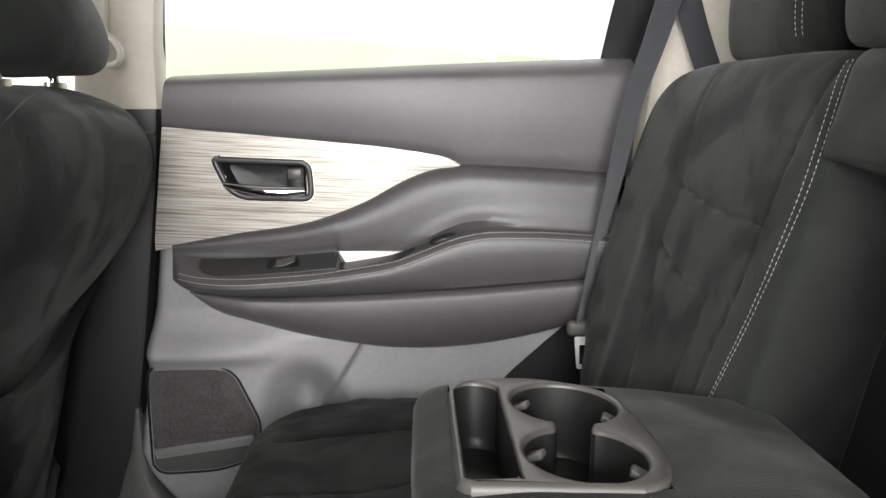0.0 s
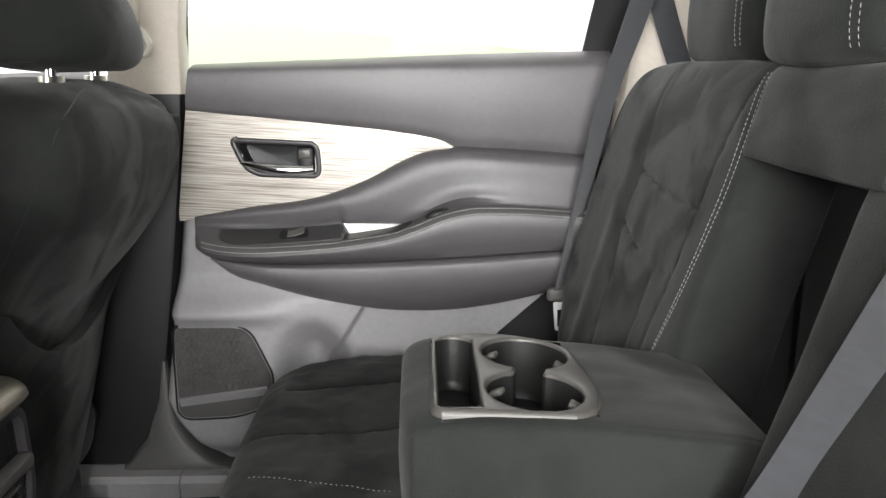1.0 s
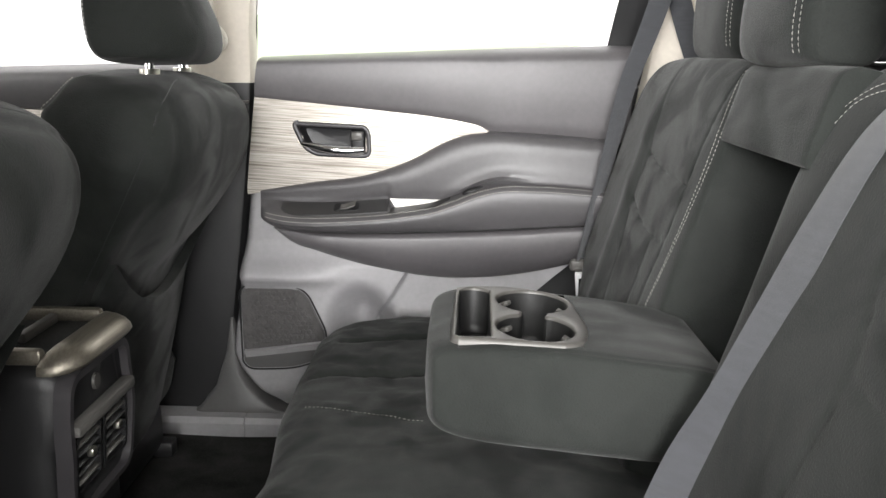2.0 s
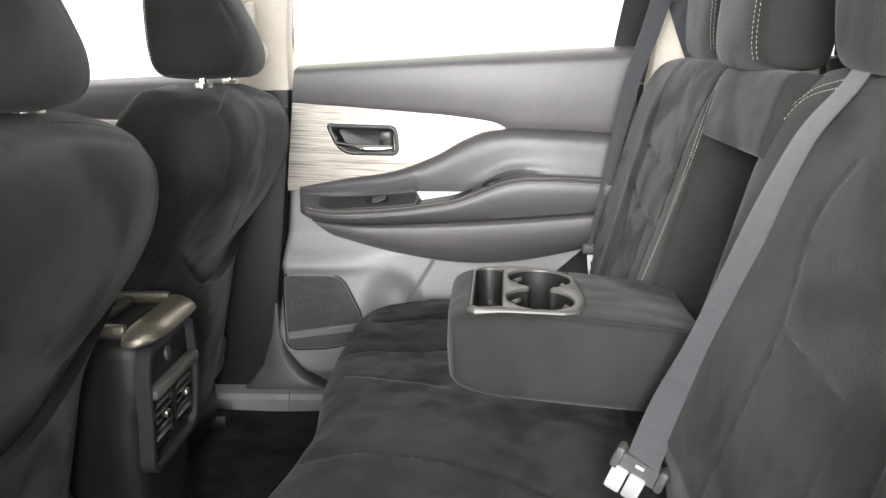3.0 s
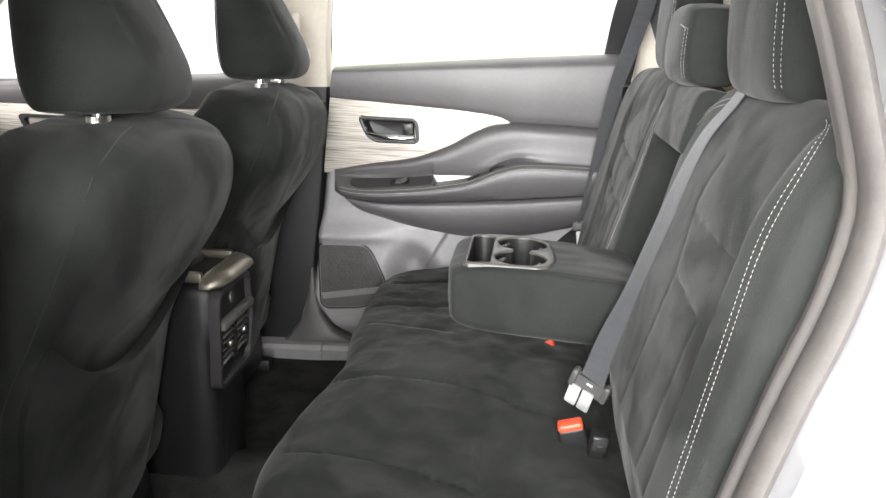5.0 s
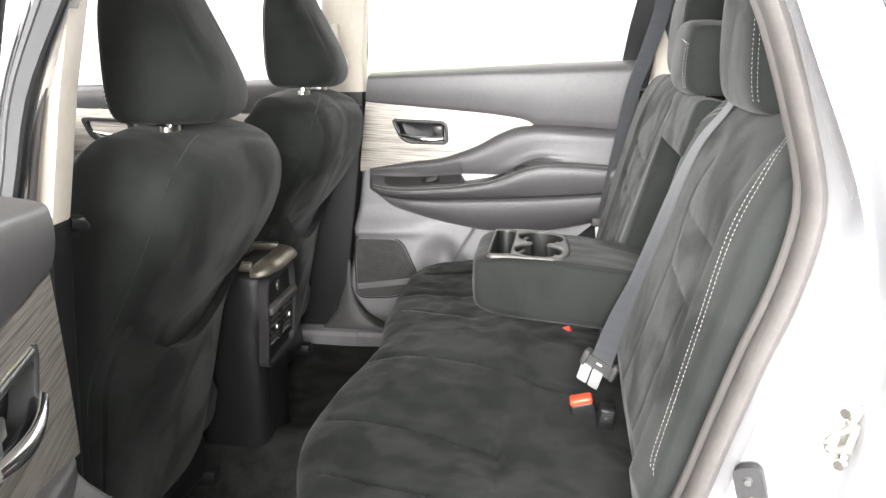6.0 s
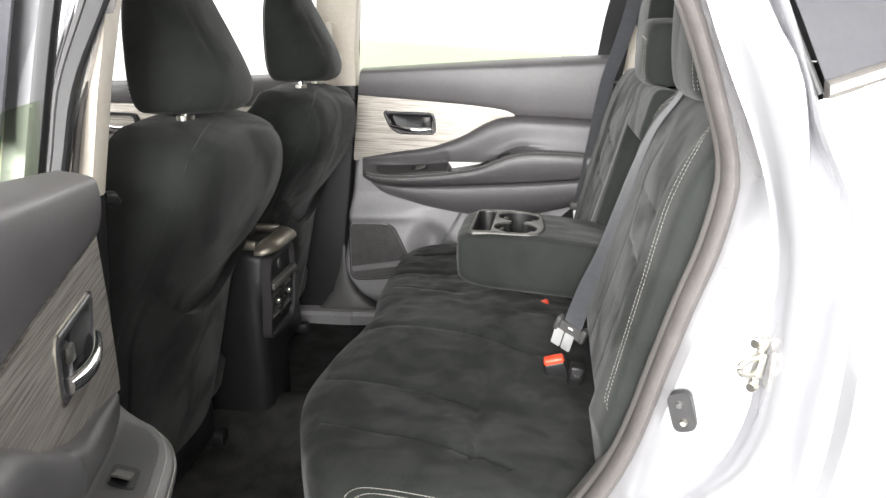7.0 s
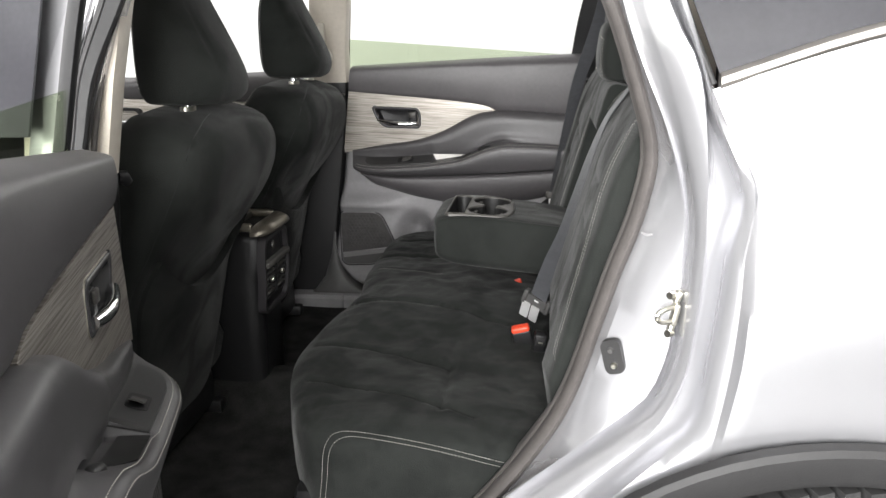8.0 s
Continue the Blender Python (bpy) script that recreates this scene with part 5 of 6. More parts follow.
for yc, w, h, xf, z0 in ((0.312, 0.240, 0.195, 0.388, 1.200), (-0.020, 0.226, 0.136, 0.353, 1.195), (-0.362, 0.268, 0.204, 0.386, 1.196)):
    hr, g = headrest(bench, yc, w, z0, h, 0.10, xf, -0.04 if yc < -0.1 else 0.03)
    headrest_stitch(hr, g, -0.72 if yc > -0.1 else -0.82, 0.86 if h > 0.15 else 0.42, h < 0.15)
    for s in (-1, 1):
        part("headrest_post", tube([(xf + 0.03, yc + s * 0.05, z0 - 0.03), (xf + 0.055, yc + s * 0.05, z0 + 0.04)], 0.006, 8), BLACKP, bench, "black post")

# centre armrest with cup holders
rest = part("centre_armrest", bmesh.new(), SUEDE, bench, "padded black suede armrest")
AY0, AY1, AX0, AX1 = -0.152, 0.088, -0.026, 0.318
CROWN = curve1([(-0.03, 0.897), (0.05, 0.8975), (0.10, 0.8955), (0.165, 0.890), (0.24, 0.881), (0.30, 0.872), (0.32, 0.868)])


def ar_y(s, t):
    return (AY0 + AY1) / 2 + (AY1 - AY0) / 2 * s * (0.985 + 0.015 * super_edge(t, 4))


def ar_x(s, t):
    return AX0 + (AX1 - AX0) * (t + 1) / 2 + 0.012 * (abs(s) ** 6) * (1 - t) / 2


def ar_top(s, t):
    return (CROWN(ar_x(s, t)) - 0.838) * super_edge(s, 9) * super_edge(t, 8) + 0.0012 * noise.noise(Vector((s * 4, t * 4, 9))) - 0.0012 * bump1(abs(s) - 0.90, 0.015)


def ar_low(s, t):
    return -0.064 * super_edge(s, 5) * super_edge(t, 5) - 0.036 * (t + 1) / 2 * super_edge(s, 8)


bm = pillow((0, 0, 0.838), YA, (1, 0, 0), (0, 0, 1), ar_y, ar_x, ar_top, ar_low, 64, 72)
PX0, PX1, PY0, PY1 = 0.0015, 0.163, -0.138, 0.078
doomed = []
for f in bm.faces:
    c = f.calc_center_median()
    if c.z > 0.86 and PX0 + 0.008 < c.x < PX1 - 0.012 and PY0 + 0.010 < c.y < PY1 - 0.014:
        doomed.append(f)
bmesh.ops.delete(bm, geom=doomed, context="FACES")
bmesh.ops.recalc_face_normals(bm, faces=bm.faces[:])
bm.to_mesh(rest.data)
bm.free()
for p in rest.data.polygons:
    p.use_smooth = True


def panel_z(a, b):
    """Height of the cup holder panel: it falls towards the backrest, and its front and near edges roll over the padding."""
    return 0.9035 - 0.055 * a - 0.008 * max(0.0, (0.012 - a) / 0.012) ** 2 - 0.006 * max(0.0, (-0.130 - b) / 0.012) ** 2 * max(0.0, min(1.0, (0.06 - a) / 0.06))


outer = even(rounded([(PX0, PY0), (0.152, PY0 + 0.003), (0.168, -0.075), (0.158, 0.052), (0.085, PY1 + 0.004), (PX0 + 0.006, PY1 - 0.016)], [0.020, 0.034, 0.045, 0.045, 0.05, 0.034], 8), 110)
tray = even(rounded([(0.0105, -0.129), (0.0490, -0.124), (0.0525, 0.052), (0.030, 0.060), (0.0125, 0.050)], [0.004, 0.005, 0.012, 0.02, 0.012], 5), 80)
CF, CN, CR = (0.1065, 0.016), (0.1025, -0.084), 0.0455
NECK_W = 0.0150
al = math.asin(NECK_W / CR)
cups = []
for k in range(33):
    a = -math.pi / 2 + al + (2 * math.pi - 2 * al) * k / 32
    cups.append((CF[0] + CR * math.cos(a), CF[1] + CR * math.sin(a)))
for k in range(33):
    a = math.pi / 2 + al + (2 * math.pi - 2 * al) * k / 32
    cups.append((CN[0] + CR * math.cos(a), CN[1] + CR * math.sin(a)))
cups = even(cups, 120)
at = lambda lp, h: [Vector((a, b, h)) for a, b in lp]
bm = bmesh.new()
rim_in = []
ro = ringed(bm, [at(outer, -0.012), at(outer, -0.0045), at(grown(outer, -0.0010), -0.0022), at(grown(outer, -0.0028), -0.0006), at(grown(outer, -0.0048), 0.0)])
rim_in.append(ro[-1])
for lp in (tray, cups):
    rr = ringed(bm, [at(lp, -0.010), at(lp, -0.0040), at(grown(lp, 0.0007), -0.0018), at(grown(lp, 0.0020), -0.0005), at(grown(lp, 0.0036), 0.0)])
    rim_in.append(rr[-1])
es = [bm.edges.get((lp[i], lp[(i + 1) % len(lp)])) for lp in rim_in for i in range(len(lp))]
bmesh.ops.triangle_fill(bm, use_beauty=True, use_dissolve=False, edges=es, normal=(0, 0, 1))
for v in bm.verts:
    v.co.z += panel_z(v.co.x, v.co.y)
pan = part("cup_holder_panel", bm, DARKP, bench, "satin grey cup holder panel with storage slot")
bm = bmesh.new()
ringed(bm, [at(grown(outer, 0.0005), -0.010), at(grown(outer, 0.0022), -0.0070), at(grown(outer, 0.0040), -0.0080), at(grown(outer, 0.0050), -0.012)])
for v in bm.verts:
    v.co.z += panel_z(v.co.x, v.co.y)
part("panel_rim", bm, BLACKP, pan, "black seal round the panel")


def well(loop, depth, shrink, name, floor_mat=WELLM, centres=None):
    bm = bmesh.new()
    mean = (sum(p[0] for p in loop) / len(loop), sum(p[1] for p in loop) / len(loop))
    own = lambda a, b: mean if centres is None else min(centres, key=lambda c: (a - c[0]) ** 2 + (b - c[1]) ** 2)
    rings = []
    for f, h in ((1.0, -0.004), (0.995, -0.010), (shrink, -depth + 0.010), (shrink * 0.985, -depth + 0.004), (shrink * 0.94, -depth)):
        rings.append([bm.verts.new((own(a, b)[0] + (a - own(a, b)[0]) * f, own(a, b)[1] + (b - own(a, b)[1]) * f, panel_z(a, b) + h)) for a, b in loop])
    n = len(loop)
    for r0, r1 in zip(rings, rings[1:]):
        for i in range(n):
            bm.faces.new((r0[i], r0[(i + 1) % n], r1[(i + 1) % n], r1[i]))
    es = [bm.edges.get((rings[-1][i], rings[-1][(i + 1) % n])) for i in range(n)]
    bmesh.ops.triangle_fill(bm, use_beauty=True, edges=es)
    return part(name, bm, floor_mat, pan, "black moulded well")


slot = well(tray, 0.060, 0.95, "storage_slot")
part("slot_step", boxed((0.0315, -0.092, 0.853), (0.032, 0.062, 0.020), 0.004), WELLM, slot, "raised step in the slot")
wells = well(cups, 0.070, 0.92, "cup_well", centres=(CF, CN))
part("floor_disc", tube([(CN[0], CN[1], 0.8285), (CN[0], CN[1], 0.8335)], [0.020, 0.017], 24), DARKP, wells, "round raised disc in the cup's floor")
for (cx, cy) in (CF, CN):
    for ang in (150, -22):
        a = radians(ang)
        m = Matrix.Rotation(a, 4, "Z")
        c = Vector((cx + 0.0395 * math.cos(a), cy + 0.0395 * math.sin(a), panel_z(cx, cy) - 0.011))
        tab = box(bmesh.new(), c, (0.015, 0.0125, 0.006), m @ Matrix.Rotation(0.40, 4, "Y"), 0.002)
        box(tab, c + Vector((0.004 * math.cos(a), 0.004 * math.sin(a), -0.010)), (0.005, 0.0105, 0.018), m, 0.0015)
        part("cup_tab", tab, LIPM, pan, "grey spring tab")
part("hinge_cover", boxed((0.285, -0.690, 0.738), (0.055, 0.040, 0.060), 0.016, Matrix.Rotation(0.3, 4, "Y"), 3), CLADDING, bench, "grey plastic hinge cover")


# ---- seat belts ----
def belt(label):
    return thing("seat_belt", label, "seat belt", group="seat belts")


tw = lambda i: radians(180 - 62 * min(1.0, max(0.0, (i - 8) / 41)) ** 1.5)
cb = belt("grey webbing belt hanging over the rear backrest with its metal tongue")
hang = curve1([(-1.20, -0.296), (-1.14, -0.282), (-1.06, -0.267), (-0.97, -0.247), (-0.88, -0.225)])
line = path3([(0.50, -0.275, 1.17), (0.460, -0.285, 1.215), (0.425, -0.292, 1.236)] + [near_surf(hang(-z), z) + BN * 0.004 for z in (1.195, 1.14, 1.06, 0.97, 0.88)] + [(0.252, -0.209, 0.80), (0.233, -0.204, 0.74), (0.225, -0.207, 0.714)], 50)
part("webbing", ribbon(line, [(math.sin(tw(i)), math.cos(tw(i)), 0) for i in range(50)], 0.043), WEB, cb, "grey woven webbing")
TU, TS = Vector((0.32, -0.18, 0.93)), Vector((0.848, -0.383, -0.367))
TX = TS.cross(TU).normalized()
TM = Matrix.Translation((0.221, -0.208, 0.710)) @ Matrix((TX, TS, TU)).transposed().to_4x4()
hd = rounded([(-0.030, -0.014), (0.030, -0.014), (0.034, 0.012), (-0.034, 0.012)], 0.008)
tongue = part("tongue_grip", plate([(b, a) for a, b in hd], [], lambda a, b, h: TM @ Vector((h, b, a)), 0.016), GRIPM, cb, "grey plastic tongue grip")
for yy in (-0.030, 0.030):
    part("grip_end", boxed((0, 0, 0), (0.022, 0.012, 0.034), 0.005, TM @ Matrix.Translation((-0.006, yy, 0.002))), GRIPM, tongue)
part("grip_mark", boxed((0, 0, 0), (0.002, 0.011, 0.004), 0.0006, TM @ Matrix.Translation((0.0005 - 0.001, 0.0, 0.004))), LAMPHOUSE, tongue, "small white mark")
for yy in (-0.020, 0.004):
    part("tongue_plate", plate(rounded([(-0.0105, -0.046), (0.0105, -0.046), (0.0105, 0.0), (-0.0105, 0.0)], 0.004), [], lambda a, b, h: TM @ Vector((0.004 + h + 0.3 * b, yy + a, -0.008 + b)), 0.003), TONGUE, tongue, "bright steel tongue")

fb = belt("grey webbing belt hanging beside the rear seat on its pillar")
line = path3([(0.410, 0.648, 1.40), (0.398, 0.640, 1.345), (0.368, 0.632, 1.25), (0.340, 0.628, 1.17), (0.323, 0.626, 1.10), (0.310, 0.626, 1.03), (0.288, 0.630, 0.92), (0.268, 0.628, 0.82), (0.262, 0.622, 0.790)], 40)
part("webbing", ribbon(line, [(1 - 0.45 * (i / 39), 0.2 + 0.65 * (i / 39), 0.1) for i in range(40)], 0.046), WEB, fb, "grey woven webbing")
line = path3([(0.405, 0.655, 1.40), (0.427, 0.690, 1.355), (0.458, 0.70, 1.27), (0.498, 0.70, 1.17), (0.535, 0.70, 1.08)], 24)
part("webbing", ribbon(line, (1, 0.1, 0.35), 0.046), WEB, fb, "grey woven webbing strand behind the seat")
part("belt_ring", boxed((0.405, 0.655, 1.412), (0.07, 0.014, 0.028), 0.006), BEIGE, fb, "beige belt ring")
part("tongue_grip", boxed((0.258, 0.618, 0.786), (0.040, 0.018, 0.026), 0.008, seg=3), LIPM, fb, "grey plastic tongue grip")
tg = rounded([(-0.012, -0.055), (0.012, -0.055), (0.014, 0.0), (-0.014, 0.0)], 0.004)
part("tongue_plate", plate(tg, [rounded([(-0.0075, -0.048), (0.0075, -0.048), (0.0065, -0.014), (-0.0065, -0.014)], 0.002)], lambda a, b, h: Vector((0.262 + a - 0.06 * b, 0.606 + h, 0.775 + b)), 0.003), TONGUE, fb, "bright steel tongue")


def buckle(m, with_red=True, label="black belt buckle with a red button standing in the seat"):
    ob = thing("belt_buckle", label, "belt buckle", m, "belt buckles")
    part("housing", boxed((0, 0, -0.032), (0.046, 0.026, 0.062), 0.006, seg=3), BLACKP, ob, "black plastic housing")
    if with_red:
        part("release_button", boxed((0, -0.001, 0.001), (0.041, 0.023, 0.014), 0.005, seg=3), RED, ob, "orange red release button")
    part("stalk", tube([(0, 0, -0.05), (0.004, 0.006, -0.09), (0.012, 0.02, -0.13)], 0.010, 8), BLACKP, ob)
    return ob


buckle(Matrix.Translation((0.189, -0.264, 0.668)) @ Matrix.Rotation(radians(-14), 4, "Y") @ Matrix.Rotation(radians(8), 4, "X"))
buckle(Matrix.Translation((0.160, 0.130, 0.640)) @ Matrix.Rotation(radians(-25), 4, "Y") @ Matrix.Rotation(radians(20), 4, "X"))
dark = buckle(Matrix.Translation((0.236, -0.292, 0.672)) @ Matrix.Rotation(radians(8), 4, "Y") @ Matrix.Rotation(radians(12), 4, "X") @ Matrix.Diagonal((0.62, 1, 1, 1)), False, "black belt buckle standing beside the red one")
part("housing_face", boxed((0, -0.0135, -0.016), (0.036, 0.003, 0.022), 0.001), CLADDING, dark, "grey face")
part("housing_slot", boxed((0.002, -0.0150, -0.018), (0.016, 0.002, 0.004), 0.0006), STEEL, dark, "bright slot edge")


# ---- front seats ----
XR = curve1([(0.40, -0.590), (0.50, -0.566), (0.61, -0.541), (0.72, -0.519), (0.80, -0.502), (0.85, -0.480), (0.93, -0.431), (1.00, -0.394), (1.05, -0.379), (1.10, -0.377), (1.14, -0.392), (1.175, -0.440)])
XH = curve1([(1.16, -0.400), (1.20, -0.384), (1.23, -0.384), (1.27, -0.399), (1.31, -0.420), (1.36, -0.448), (1.43, -0.486)])


def front_seat(yc, dx, label, lift=0.0, cloth=SUEDE):
    seat = thing("front_seat", label, "car seat", pose(dx, yc, 0), "front seats")
    hw = curve1([(0.40, 0.225), (0.70, 0.245), (0.95, 0.258), (1.05, 0.252), (1.10, 0.240), (1.13, 0.220), (1.155, 0.188), (1.176, 0.13)])
    z0, z1 = 0.42, 1.176
    zz = lambda s, t: z0 + (z1 - z0) * (t + 1) / 2 - 0.006 * s * s * max(0, t)

    def rear(s, t):
        z = zz(s, t)
        e = super_edge(s, 3.8) * super_edge(t, 10)
        x = XR(z) - 0.100 + 0.100 * e
        fold = z - (0.855 + 0.22 * s * s)
        x -= 0.028 / (1 + math.exp(max(-60, min(60, fold / 0.016)))) * e
        x += 0.003 * bump1(fold - 0.03, 0.05) * e
        x -= 0.006 * bump1(z - 1.150 + 0.045 * s * s, 0.005) * e
        x -= 0.003 * bump1(abs(s) - 0.80 + 0.1 * (1.15 - z), 0.012) * e * (1 if z > 0.9 else 0)
        x += 0.004 * noise.noise(Vector((s * 1.6, z * 4, yc * 9))) * e
        return x

    def fore(s, t):
        z = zz(s, t)
        e = super_edge(s, 6) * super_edge(t, 8)
        return XR(z) - 0.100 - (0.06 + 0.06 * s * s) * e * min(1.0, max(0.0, (1.176 - z) / 0.055)) ** 0.7
    back = part("backrest", pillow((0, 0, 0), YA, (0, 0, 1), (1, 0, 0), lambda s, t: hw(zz(s, t)) * s, zz, rear, fore, 60, 90), cloth, seat, "padded black suede backrest seen from behind")
    # pocket on the back
    bm = bmesh.new()
    rows = []
    for j in range(21):
        t = j / 20
        row = []
        for i in range(25):
            s = -0.86 + 1.72 * i / 24
            ztop = 0.790 + 0.15 * s * s
            z = 0.46 + (ztop - 0.46) * t
            tt = (z - z0) / (z1 - z0) * 2 - 1
            row.append((rear(s, tt) + 0.0015 + 0.004 + 0.026 * (1 - s * s) * t**2, hw(z) * s, z))
        rows.append(row)
    vs = grid(bm, rows)
    skirt(bm, vs, (-0.02, 0, 0))
    part("map_pocket", bm, cloth, back, "black cloth map pocket")
    for s0 in (-0.985, 0.985):
        line = []
        for z in lin(1.02, 1.165, 30):
            t = (z - z0) / (z1 - z0) * 2 - 1
            q = 0.955 if s0 > 0 else -0.955
            line.append((fore(q, t) - 0.001, hw(z) * q, z + 0.001))
        part("stitching", stitches(line, (0, 1 if s0 > 0 else -1, 0.4), 0.0046, 0.0016, 0.0012), THREAD, back, "cream stitching along the edge")
    for sgn in (-1, 1):
        line = []
        for s_, z in ((0.30, 1.163), (0.55, 1.158), (0.78, 1.146), (0.90, 1.128), (0.945, 1.09), (0.955, 1.02), (0.955, 0.92), (0.95, 0.80), (0.94, 0.62)):
            t = (z - z0) / (z1 - z0) * 2 - 1
            line.append((rear(sgn * s_, t) + 0.0002, hw(z) * sgn * s_, zz(s_, t)))
        part("seam", tube(path3(line, 60), 0.0010, 6), WOVEN, back, "dark sewn seam")
    # headrest leaning over its posts, flat front towards the windscreen
    w, h = 0.290, 0.250

    def ha(s, t):
        return w / 2 * s * (0.93 + 0.07 * super_edge(t, 3)) * (1 - 0.06 * (t + 1) - 0.20 * max(0, t) ** 2)

    def hb(s, t):
        return 1.176 + lift + h * (t + 1) / 2 + 0.012 * s * s * (1 - t) / 2
    lean = lambda t: 0.020 * (t + 1)
    hrear = lambda s, t: -0.495 + (XH(hb(s, t) - lift) + 0.495) * super_edge(s, 2.3) * super_edge(t, 9) - 0.003 * bump1(abs(s) - 0.45 - 0.05 * t, 0.02) * super_edge(t, 9)
    hfore = lambda s, t: -0.495 - 0.060 * super_edge(s, 4) * super_edge(t, 4)
    head = part("headrest", pillow((0, 0, 0), YA, (0, 0, 1), (1, 0, 0), ha, hb, hrear, hfore, 40, 40), SUEDE, seat, "rounded black suede headrest")
    for sgn in (-1, 1):
        line = []
        for t in lin(-0.75, 0.9, 40):
            s = sgn * 0.95
            line.append((hfore(s, t) - 0.0012, ha(s, t) + sgn * 0.0008, hb(s, t)))
        part("stitching", stitches(line, (0, sgn, 0), 0.0046, 0.0016, 0.0012), THREAD, head, "cream stitching down the side")
    for sgn in (-1, 1):
        p = Vector((-0.468, sgn * 0.072, 1.160))
        part("headrest_post", tube([p - Vector((0, 0, 0.03)), p + Vector((0, 0, 0.06))], 0.007, 10), CHROME, seat, "chrome post")
        gd = [(p.x + 0.014 * math.cos(a), p.y + 0.022 * math.sin(a)) for a in lin(0, 2 * math.pi, 24)[:-1]]
        part("post_guide", plate(gd, [], lambda a, b, h_: Vector((a, b, 1.178 + h_)), 0.010), STEEL, seat, "oval grey post guide")
    # cushion and base
    cu = pillow((0, 0, 0.60), YA, (1, 0, 0), (0, 0, 1), lambda s, t: 0.255 * s, lambda s, t: -0.86 + 0.27 * t, lambda s, t: -0.04 + 0.05 * super_edge(s, 5) * super_edge(t, 5) + 0.02 * abs(s) ** 4 * super_edge(s, 8), lambda s, t: -0.04 - 0.09 * super_edge(s, 6) * super_edge(t, 6), 24, 24)
    part("seat_cushion", cu, SUEDE, seat, "black suede cushion")
    part("seat_base", boxed((-0.82, 0, 0.44), (0.44, 0.42, 0.12), 0.03), BLACKP, seat, "black plastic seat base")
    for yy in (-0.19, 0.19):
        part("seat_rail", boxed((-0.86, yy, 0.385), (0.56, 0.035, 0.035), 0.006), BLACKP, seat, "black steel rail")
    return seat


front_seat(-0.345, 0.0, "black suede front seat seen from behind with headrest")
front_seat(0.358, -0.010, "black suede front seat seen from behind with headrest", 0.006, SUEDE_WORN)

# ---- centre console ----
con = thing("centre_console", "black centre console with bronze trim and rear air vents", "console", pose(0, 0.022, 0) @ Matrix.Diagonal((1, 0.86, 1, 1)))
rings = []
for x, hw_, zt, zb in ((-1.10, 0.10, 0.80, 0.36), (-0.70, 0.105, 0.83, 0.36), (-0.545, 0.106, 0.825, 0.36), (-0.522, 0.104, 0.822, 0.36), (-0.506, 0.098, 0.818, 0.36), (-0.496, 0.088, 0.814, 0.36), (-0.492, 0.074, 0.812, 0.36)):
    rings.append([(x + (0.012 if zz_ > 0.7 else -0.02 * (0.7 - zz_)), yy, zz_) for yy, zz_ in rounded([(-hw_, zb), (hw_, zb), (hw_ * 1.05, 0.70), (hw_ * 0.95, zt), (-hw_ * 0.95, zt), (-hw_ * 1.05, 0.70)], [0.01, 0.01, 0.05, 0.03, 0.03, 0.05], 4)])
cbody = part("console_body", loft(rings), BLACKP, con, "black moulded console body")
# bronze rim round the open bin
prof = [(-0.492, 0.838), (-0.490, 0.847), (-0.484, 0.850), (-0.468, 0.847), (-0.455, 0.841), (-0.448, 0.834), (-0.446, 0.827), (-0.450, 0.822), (-0.492, 0.822)]
part("bronze_rim", loft([[(-0.470 + (x + 0.470) * (1 - 0.55 * (abs(yy) / 0.112) ** 8) - 0.022 * (abs(yy) / 0.11) ** 4, yy, 0.834 + (z - 0.834) * (1 - 0.55 * (abs(yy) / 0.112) ** 8) - 0.012 * (abs(yy) / 0.11) ** 4) for x, z in prof] for yy in lin(-0.112, 0.112, 20)]), BRONZE, con, "brushed bronze rear edge")
for yy in (-0.094, 0.094):
    part("bronze_rim", boxed((-0.635, yy, 0.836), (0.27, 0.018, 0.022), 0.007), BRONZE, con, "brushed bronze side edge")
part("bin", boxed((-0.65, 0, 0.826), (0.27, 0.165, 0.008), 0.003), CARPET, con, "dark lined bin")
part("bin_lid_edge", boxed((-0.56, 0.02, 0.838), (0.012, 0.10, 0.014), 0.003), DARKP, con, "grey inner lip")
# rear face
fxz = lambda z: -0.470 - 0.10 * max(0.0, 0.70 - z) + 0.05 * max(0.0, z - 0.76)
fo = rounded([(-0.104, 0.600), (0.104, 0.600), (0.112, 0.72), (0.098, 0.808), (-0.098, 0.808), (-0.112, 0.72)], [0.03, 0.03, 0.06, 0.03, 0.03, 0.06], 6)
fi = rounded([(-0.094, 0.609), (0.094, 0.609), (0.101, 0.72), (0.090, 0.798), (-0.090, 0.798), (-0.101, 0.72)], [0.025, 0.025, 0.05, 0.025, 0.025, 0.05], 6)
face = part("rear_bezel", plate(fo, [fi], lambda a, b, h: Vector((fxz(b) + h, a, b)), 0.022), BEZELM, con, "black bezel of the rear face")
part("rear_panel", plate(fi, [], lambda a, b, h: Vector((fxz(b) - 0.012 + h, a, b)), 0.006), BLACKP, face, "black recessed panel")
part("divider_bar", boxed((fxz(0.735) - 0.002, 0, 0.735), (0.020, 0.196, 0.017), 0.005), LIPM, face, "grey divider bar")
part("socket", tube([(fxz(0.77) - 0.014, 0.0, 0.770), (fxz(0.77) - 0.007, 0.0, 0.770)], [0.013, 0.011], 16), DARKP, face, "small round power socket")
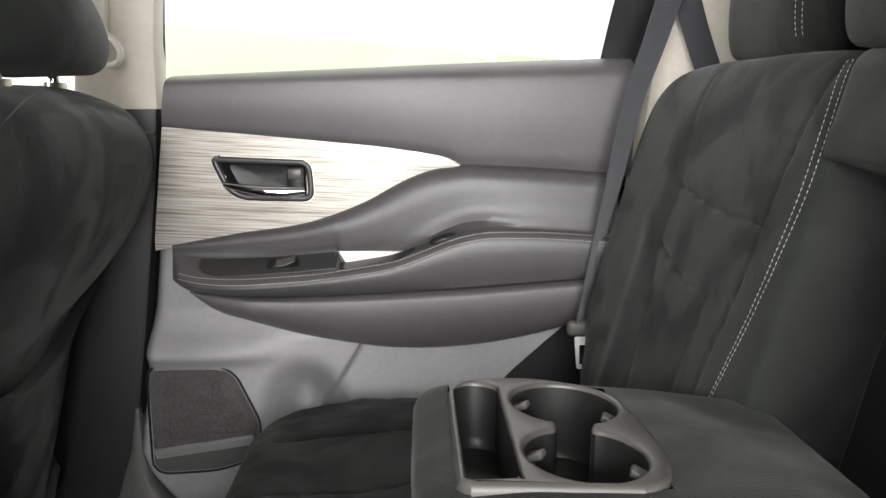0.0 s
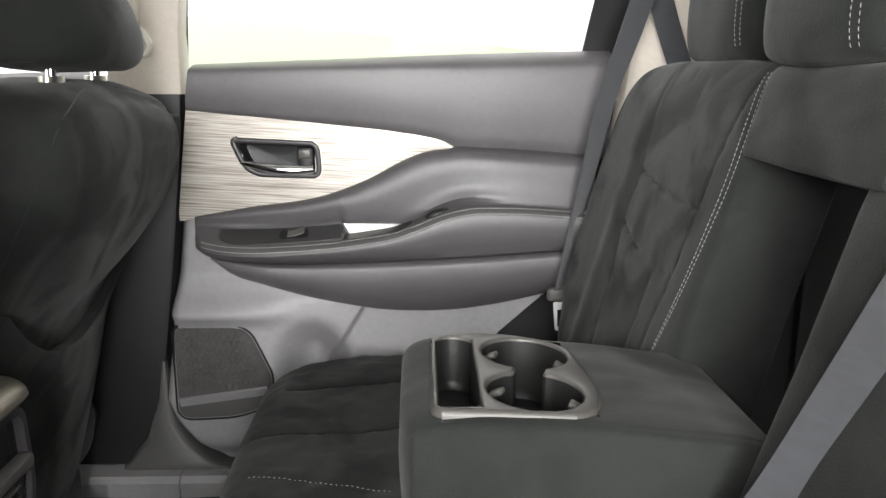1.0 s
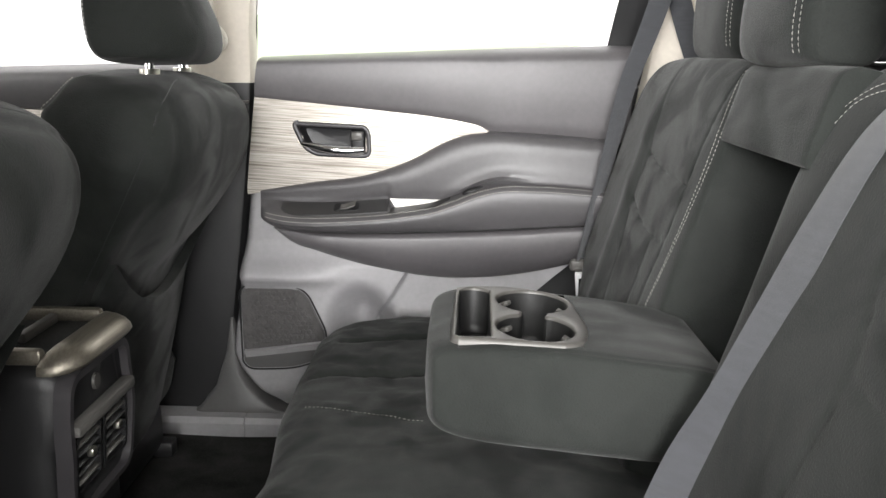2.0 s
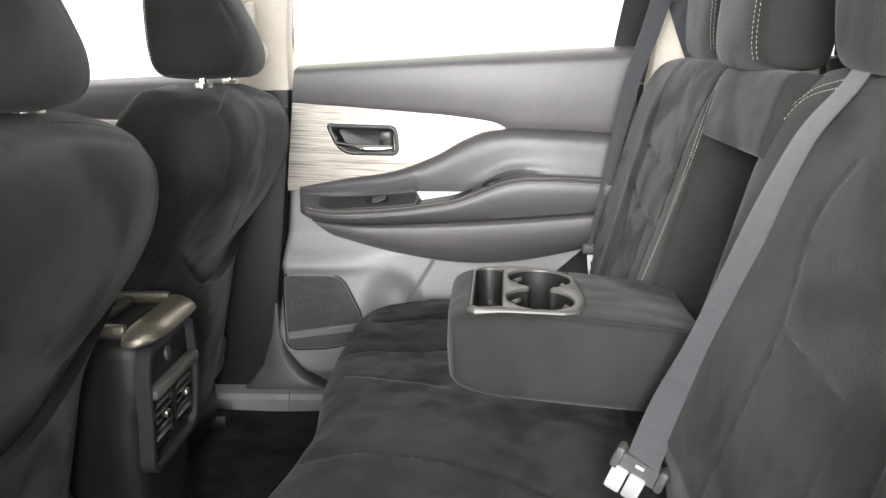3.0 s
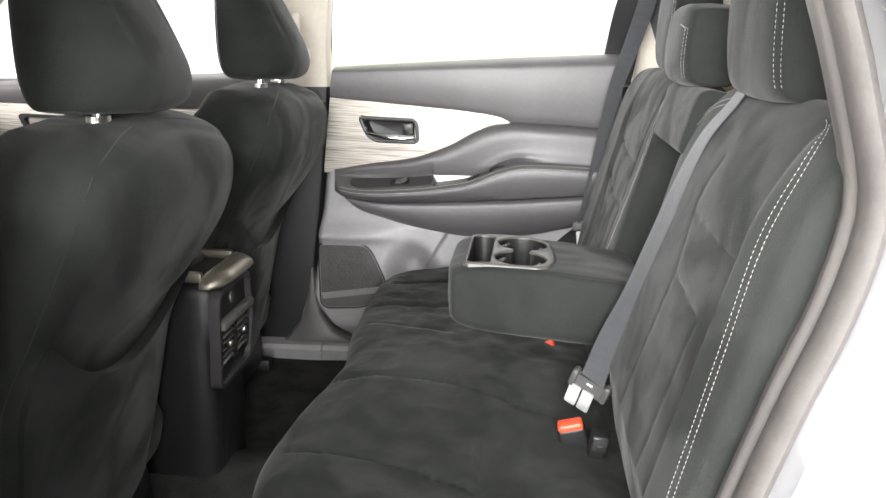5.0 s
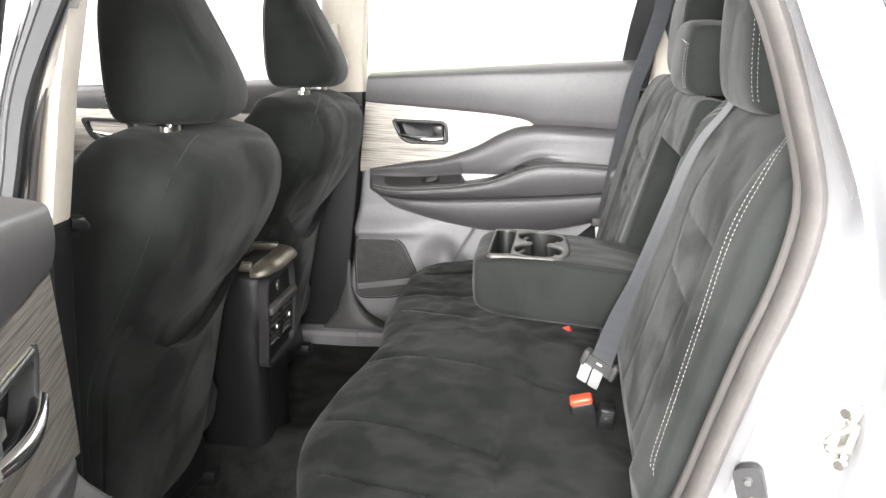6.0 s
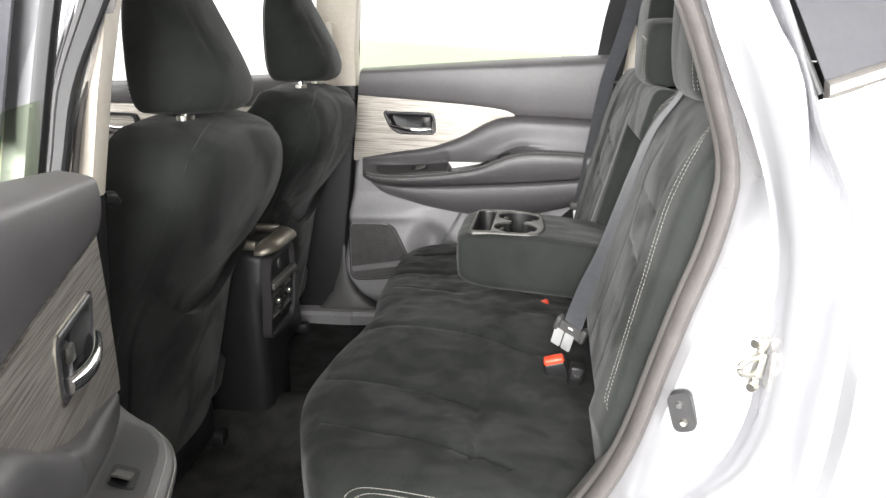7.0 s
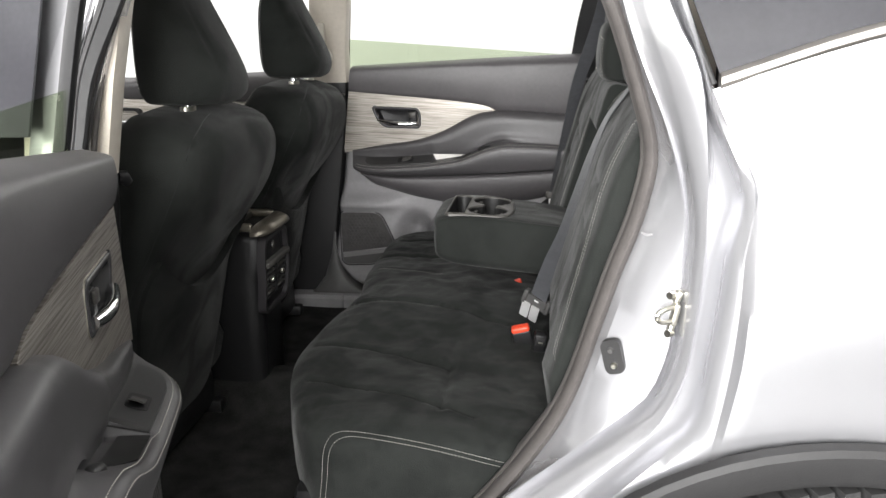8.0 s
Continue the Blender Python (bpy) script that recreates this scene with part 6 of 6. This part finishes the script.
for yc in (-0.046, 0.046):
    vent = part("air_vent", plate(rounded([(yc - 0.042, 0.634), (yc + 0.042, 0.634), (yc + 0.042, 0.722), (yc - 0.042, 0.722)], 0.008), [rounded([(yc - 0.036, 0.640), (yc + 0.036, 0.640), (yc + 0.036, 0.716), (yc - 0.036, 0.716)], 0.006)], lambda a, b, h: Vector((fxz(b) - 0.004 + h, a, b)), 0.010), BLACKP, con, "rear air vent")
    for k in range(5):
        z = 0.652 + 0.0140 * k
        part("slat", boxed((fxz(z) - 0.010, yc, z), (0.012, 0.072, 0.0028), 0.001, Matrix.Rotation(0.35, 4, "Y")), DARKP if k in (0, 4) else BLACKP, vent)
    part("vent_tab", boxed((fxz(0.685) - 0.002, yc, 0.686), (0.010, 0.016, 0.012), 0.003), STEEL, vent, "bright slide tab")

# ---- far front door, seen past the front seats ----
FD = Door("door_3", "closed front door with grey trim and streaked silver insert", pose(-0.98, 0.735, 0), -1)
FD.patch("upper_panel", LEATHER, lin(-0.55, 0.385, 24), lambda x: 1.085 - 0.03 * x, lambda x: 1.17 + 0.035 * x, lambda x, t: 0.012 + 0.012 * math.sin(t * 2.6) - 0.04 * max(0, (t - 0.72) / 0.28) ** 2.2, 14, "dark grey soft upper door panel")
fins = FD.patch("trim_insert", STREAK, lin(-0.55, 0.385, 24), lambda x: 0.97 + 0.03 * x, lambda x: 1.082 - 0.03 * x, lambda x, t: 0.010 + 0.006 * math.sin(math.pi * t), 8, "silver streaked wood-look insert")
FD.patch("armrest", LEATHER, lin(-0.55, 0.385, 24), lambda x: 0.83, lambda x: 0.966 + 0.03 * x, lambda x, t: 0.02 + 0.065 * math.sin(math.pi * min(1, t * 1.1)) ** 0.7, 14, "padded dark grey armrest")
FD.patch("lower_panel", PLASTIC, lin(-0.55, 0.385, 16), lambda x: 0.42, lambda x: 0.826, lambda x, t: 0.01, 8, "grained grey lower door panel")
fbo = rounded([(-0.37, 1.066), (-0.20, 1.059), (-0.196, 0.988), (-0.338, 0.992)], [0.018, 0.022, 0.022, 0.05], 6)
fbi = rounded([(-0.352, 1.056), (-0.212, 1.050), (-0.209, 0.997), (-0.326, 1.001)], [0.014, 0.016, 0.016, 0.04], 6)
fbz = FD.flat("handle_bezel", BLACKP, fbo, [fbi], 0.030, 0.02, "dark grey handle surround", parent=fins)
FD.flat("handle_dish", BLACKP, fbi, [], 0.012, 0.004, parent=fbz)
part("pull_lever", tube([FD.v(-0.33, 0.026, 1.022), FD.v(-0.28, 0.030, 1.012), FD.v(-0.225, 0.026, 1.012)], [0.004, 0.008, 0.006], 10), CHROME, fbz, "polished chrome lever")
fs = bmesh.new()
vs = grid(fs, [[FD.v(x, -0.10, z) for x in lin(-0.60, 0.40, 8)] for z in (0.40, 0.7, 1.0, 1.16)])
skirt(fs, vs, FD.v(0, 0.03, 0))
part("outer_skin", fs, PAINT, FD.ob, "silver painted outer panel")

# near front door, closed, its skin seen past the open rear door
ND = Door("door_4", "closed silver front door beside the open rear door", pose(-1.02, -0.745, 0), 1)
fs = bmesh.new()
vs = grid(fs, [[ND.v(x, -0.10 - 0.045 * math.sin(math.pi * min(1, (z - 0.3) / 1.05)), z) for x in lin(-0.60, 0.43, 8)] for z in lin(0.36, 1.18, 10)])
skirt(fs, vs, ND.v(0, 0.05, 0))
part("outer_skin", fs, PAINT, ND.ob, "silver painted outer panel")
ng = bmesh.new()
vs = grid(ng, [[ND.v(x, -0.085 + 0.11 * (z - 1.18) / 0.42, z) for x in lin(-0.50 + 0.9 * (z - 1.18), 0.495 + 0.10 * (z - 1.18), 8)] for z in lin(1.175, 1.58, 6)])
skirt(ng, vs, ND.v(0, 0.005, 0))
part("window_glass", ng, DARKGLASS, ND.ob, "dark reflecting front window")
POST = [(1.05, -0.545, -0.510, -0.475), (1.16, -0.533, -0.489, -0.457), (1.25, -0.528, -0.482, -0.444), (1.37, -0.489, -0.445, -0.395), (1.60, -0.42, -0.375, -0.31)]
POST_AT = [curve1([(r[0], r[k]) for r in POST]) for k in (1, 2, 3)]
POST_FINE = [(z, *(f(z) for f in POST_AT)) for z in lin(1.05, 1.60, 22)]
for nm, i0, i1, f0, f1, mt, dy, lab in (("window_frame", 1, 2, 0.0, 0.94, PAINT, 0.006, "silver window frame"), ("frame_gap", 1, 2, 0.94, 1.12, BLACKP, 0.010, "dark gap beside the frame"),
                                        ("frame_seal", 2, 3, 0.12, 0.40, CLADDING, 0.004, "grey rubber channel"), ("frame_cover", 2, 3, 0.40, 1.0, BLACKP, 0.0, "black window frame cover")):
    rings = []
    for r in POST_FINE:
        y = -0.80 + 0.25 * (r[0] - 1.16) + dy
        xa_, xb_ = r[i0] + (r[i1] - r[i0]) * f0 + 1.02, r[i0] + (r[i1] - r[i0]) * f1 + 1.02
        rings.append([(xa_, y + 0.749, r[0]), (xa_ + 0.003, y + 0.745, r[0]), (xb_ - 0.003, y + 0.745, r[0]), (xb_, y + 0.749, r[0]), (xb_, y + 0.755, r[0]), (xa_, y + 0.755, r[0])])
    part(nm, loft(rings), mt, ND.ob, lab, smooth=False)
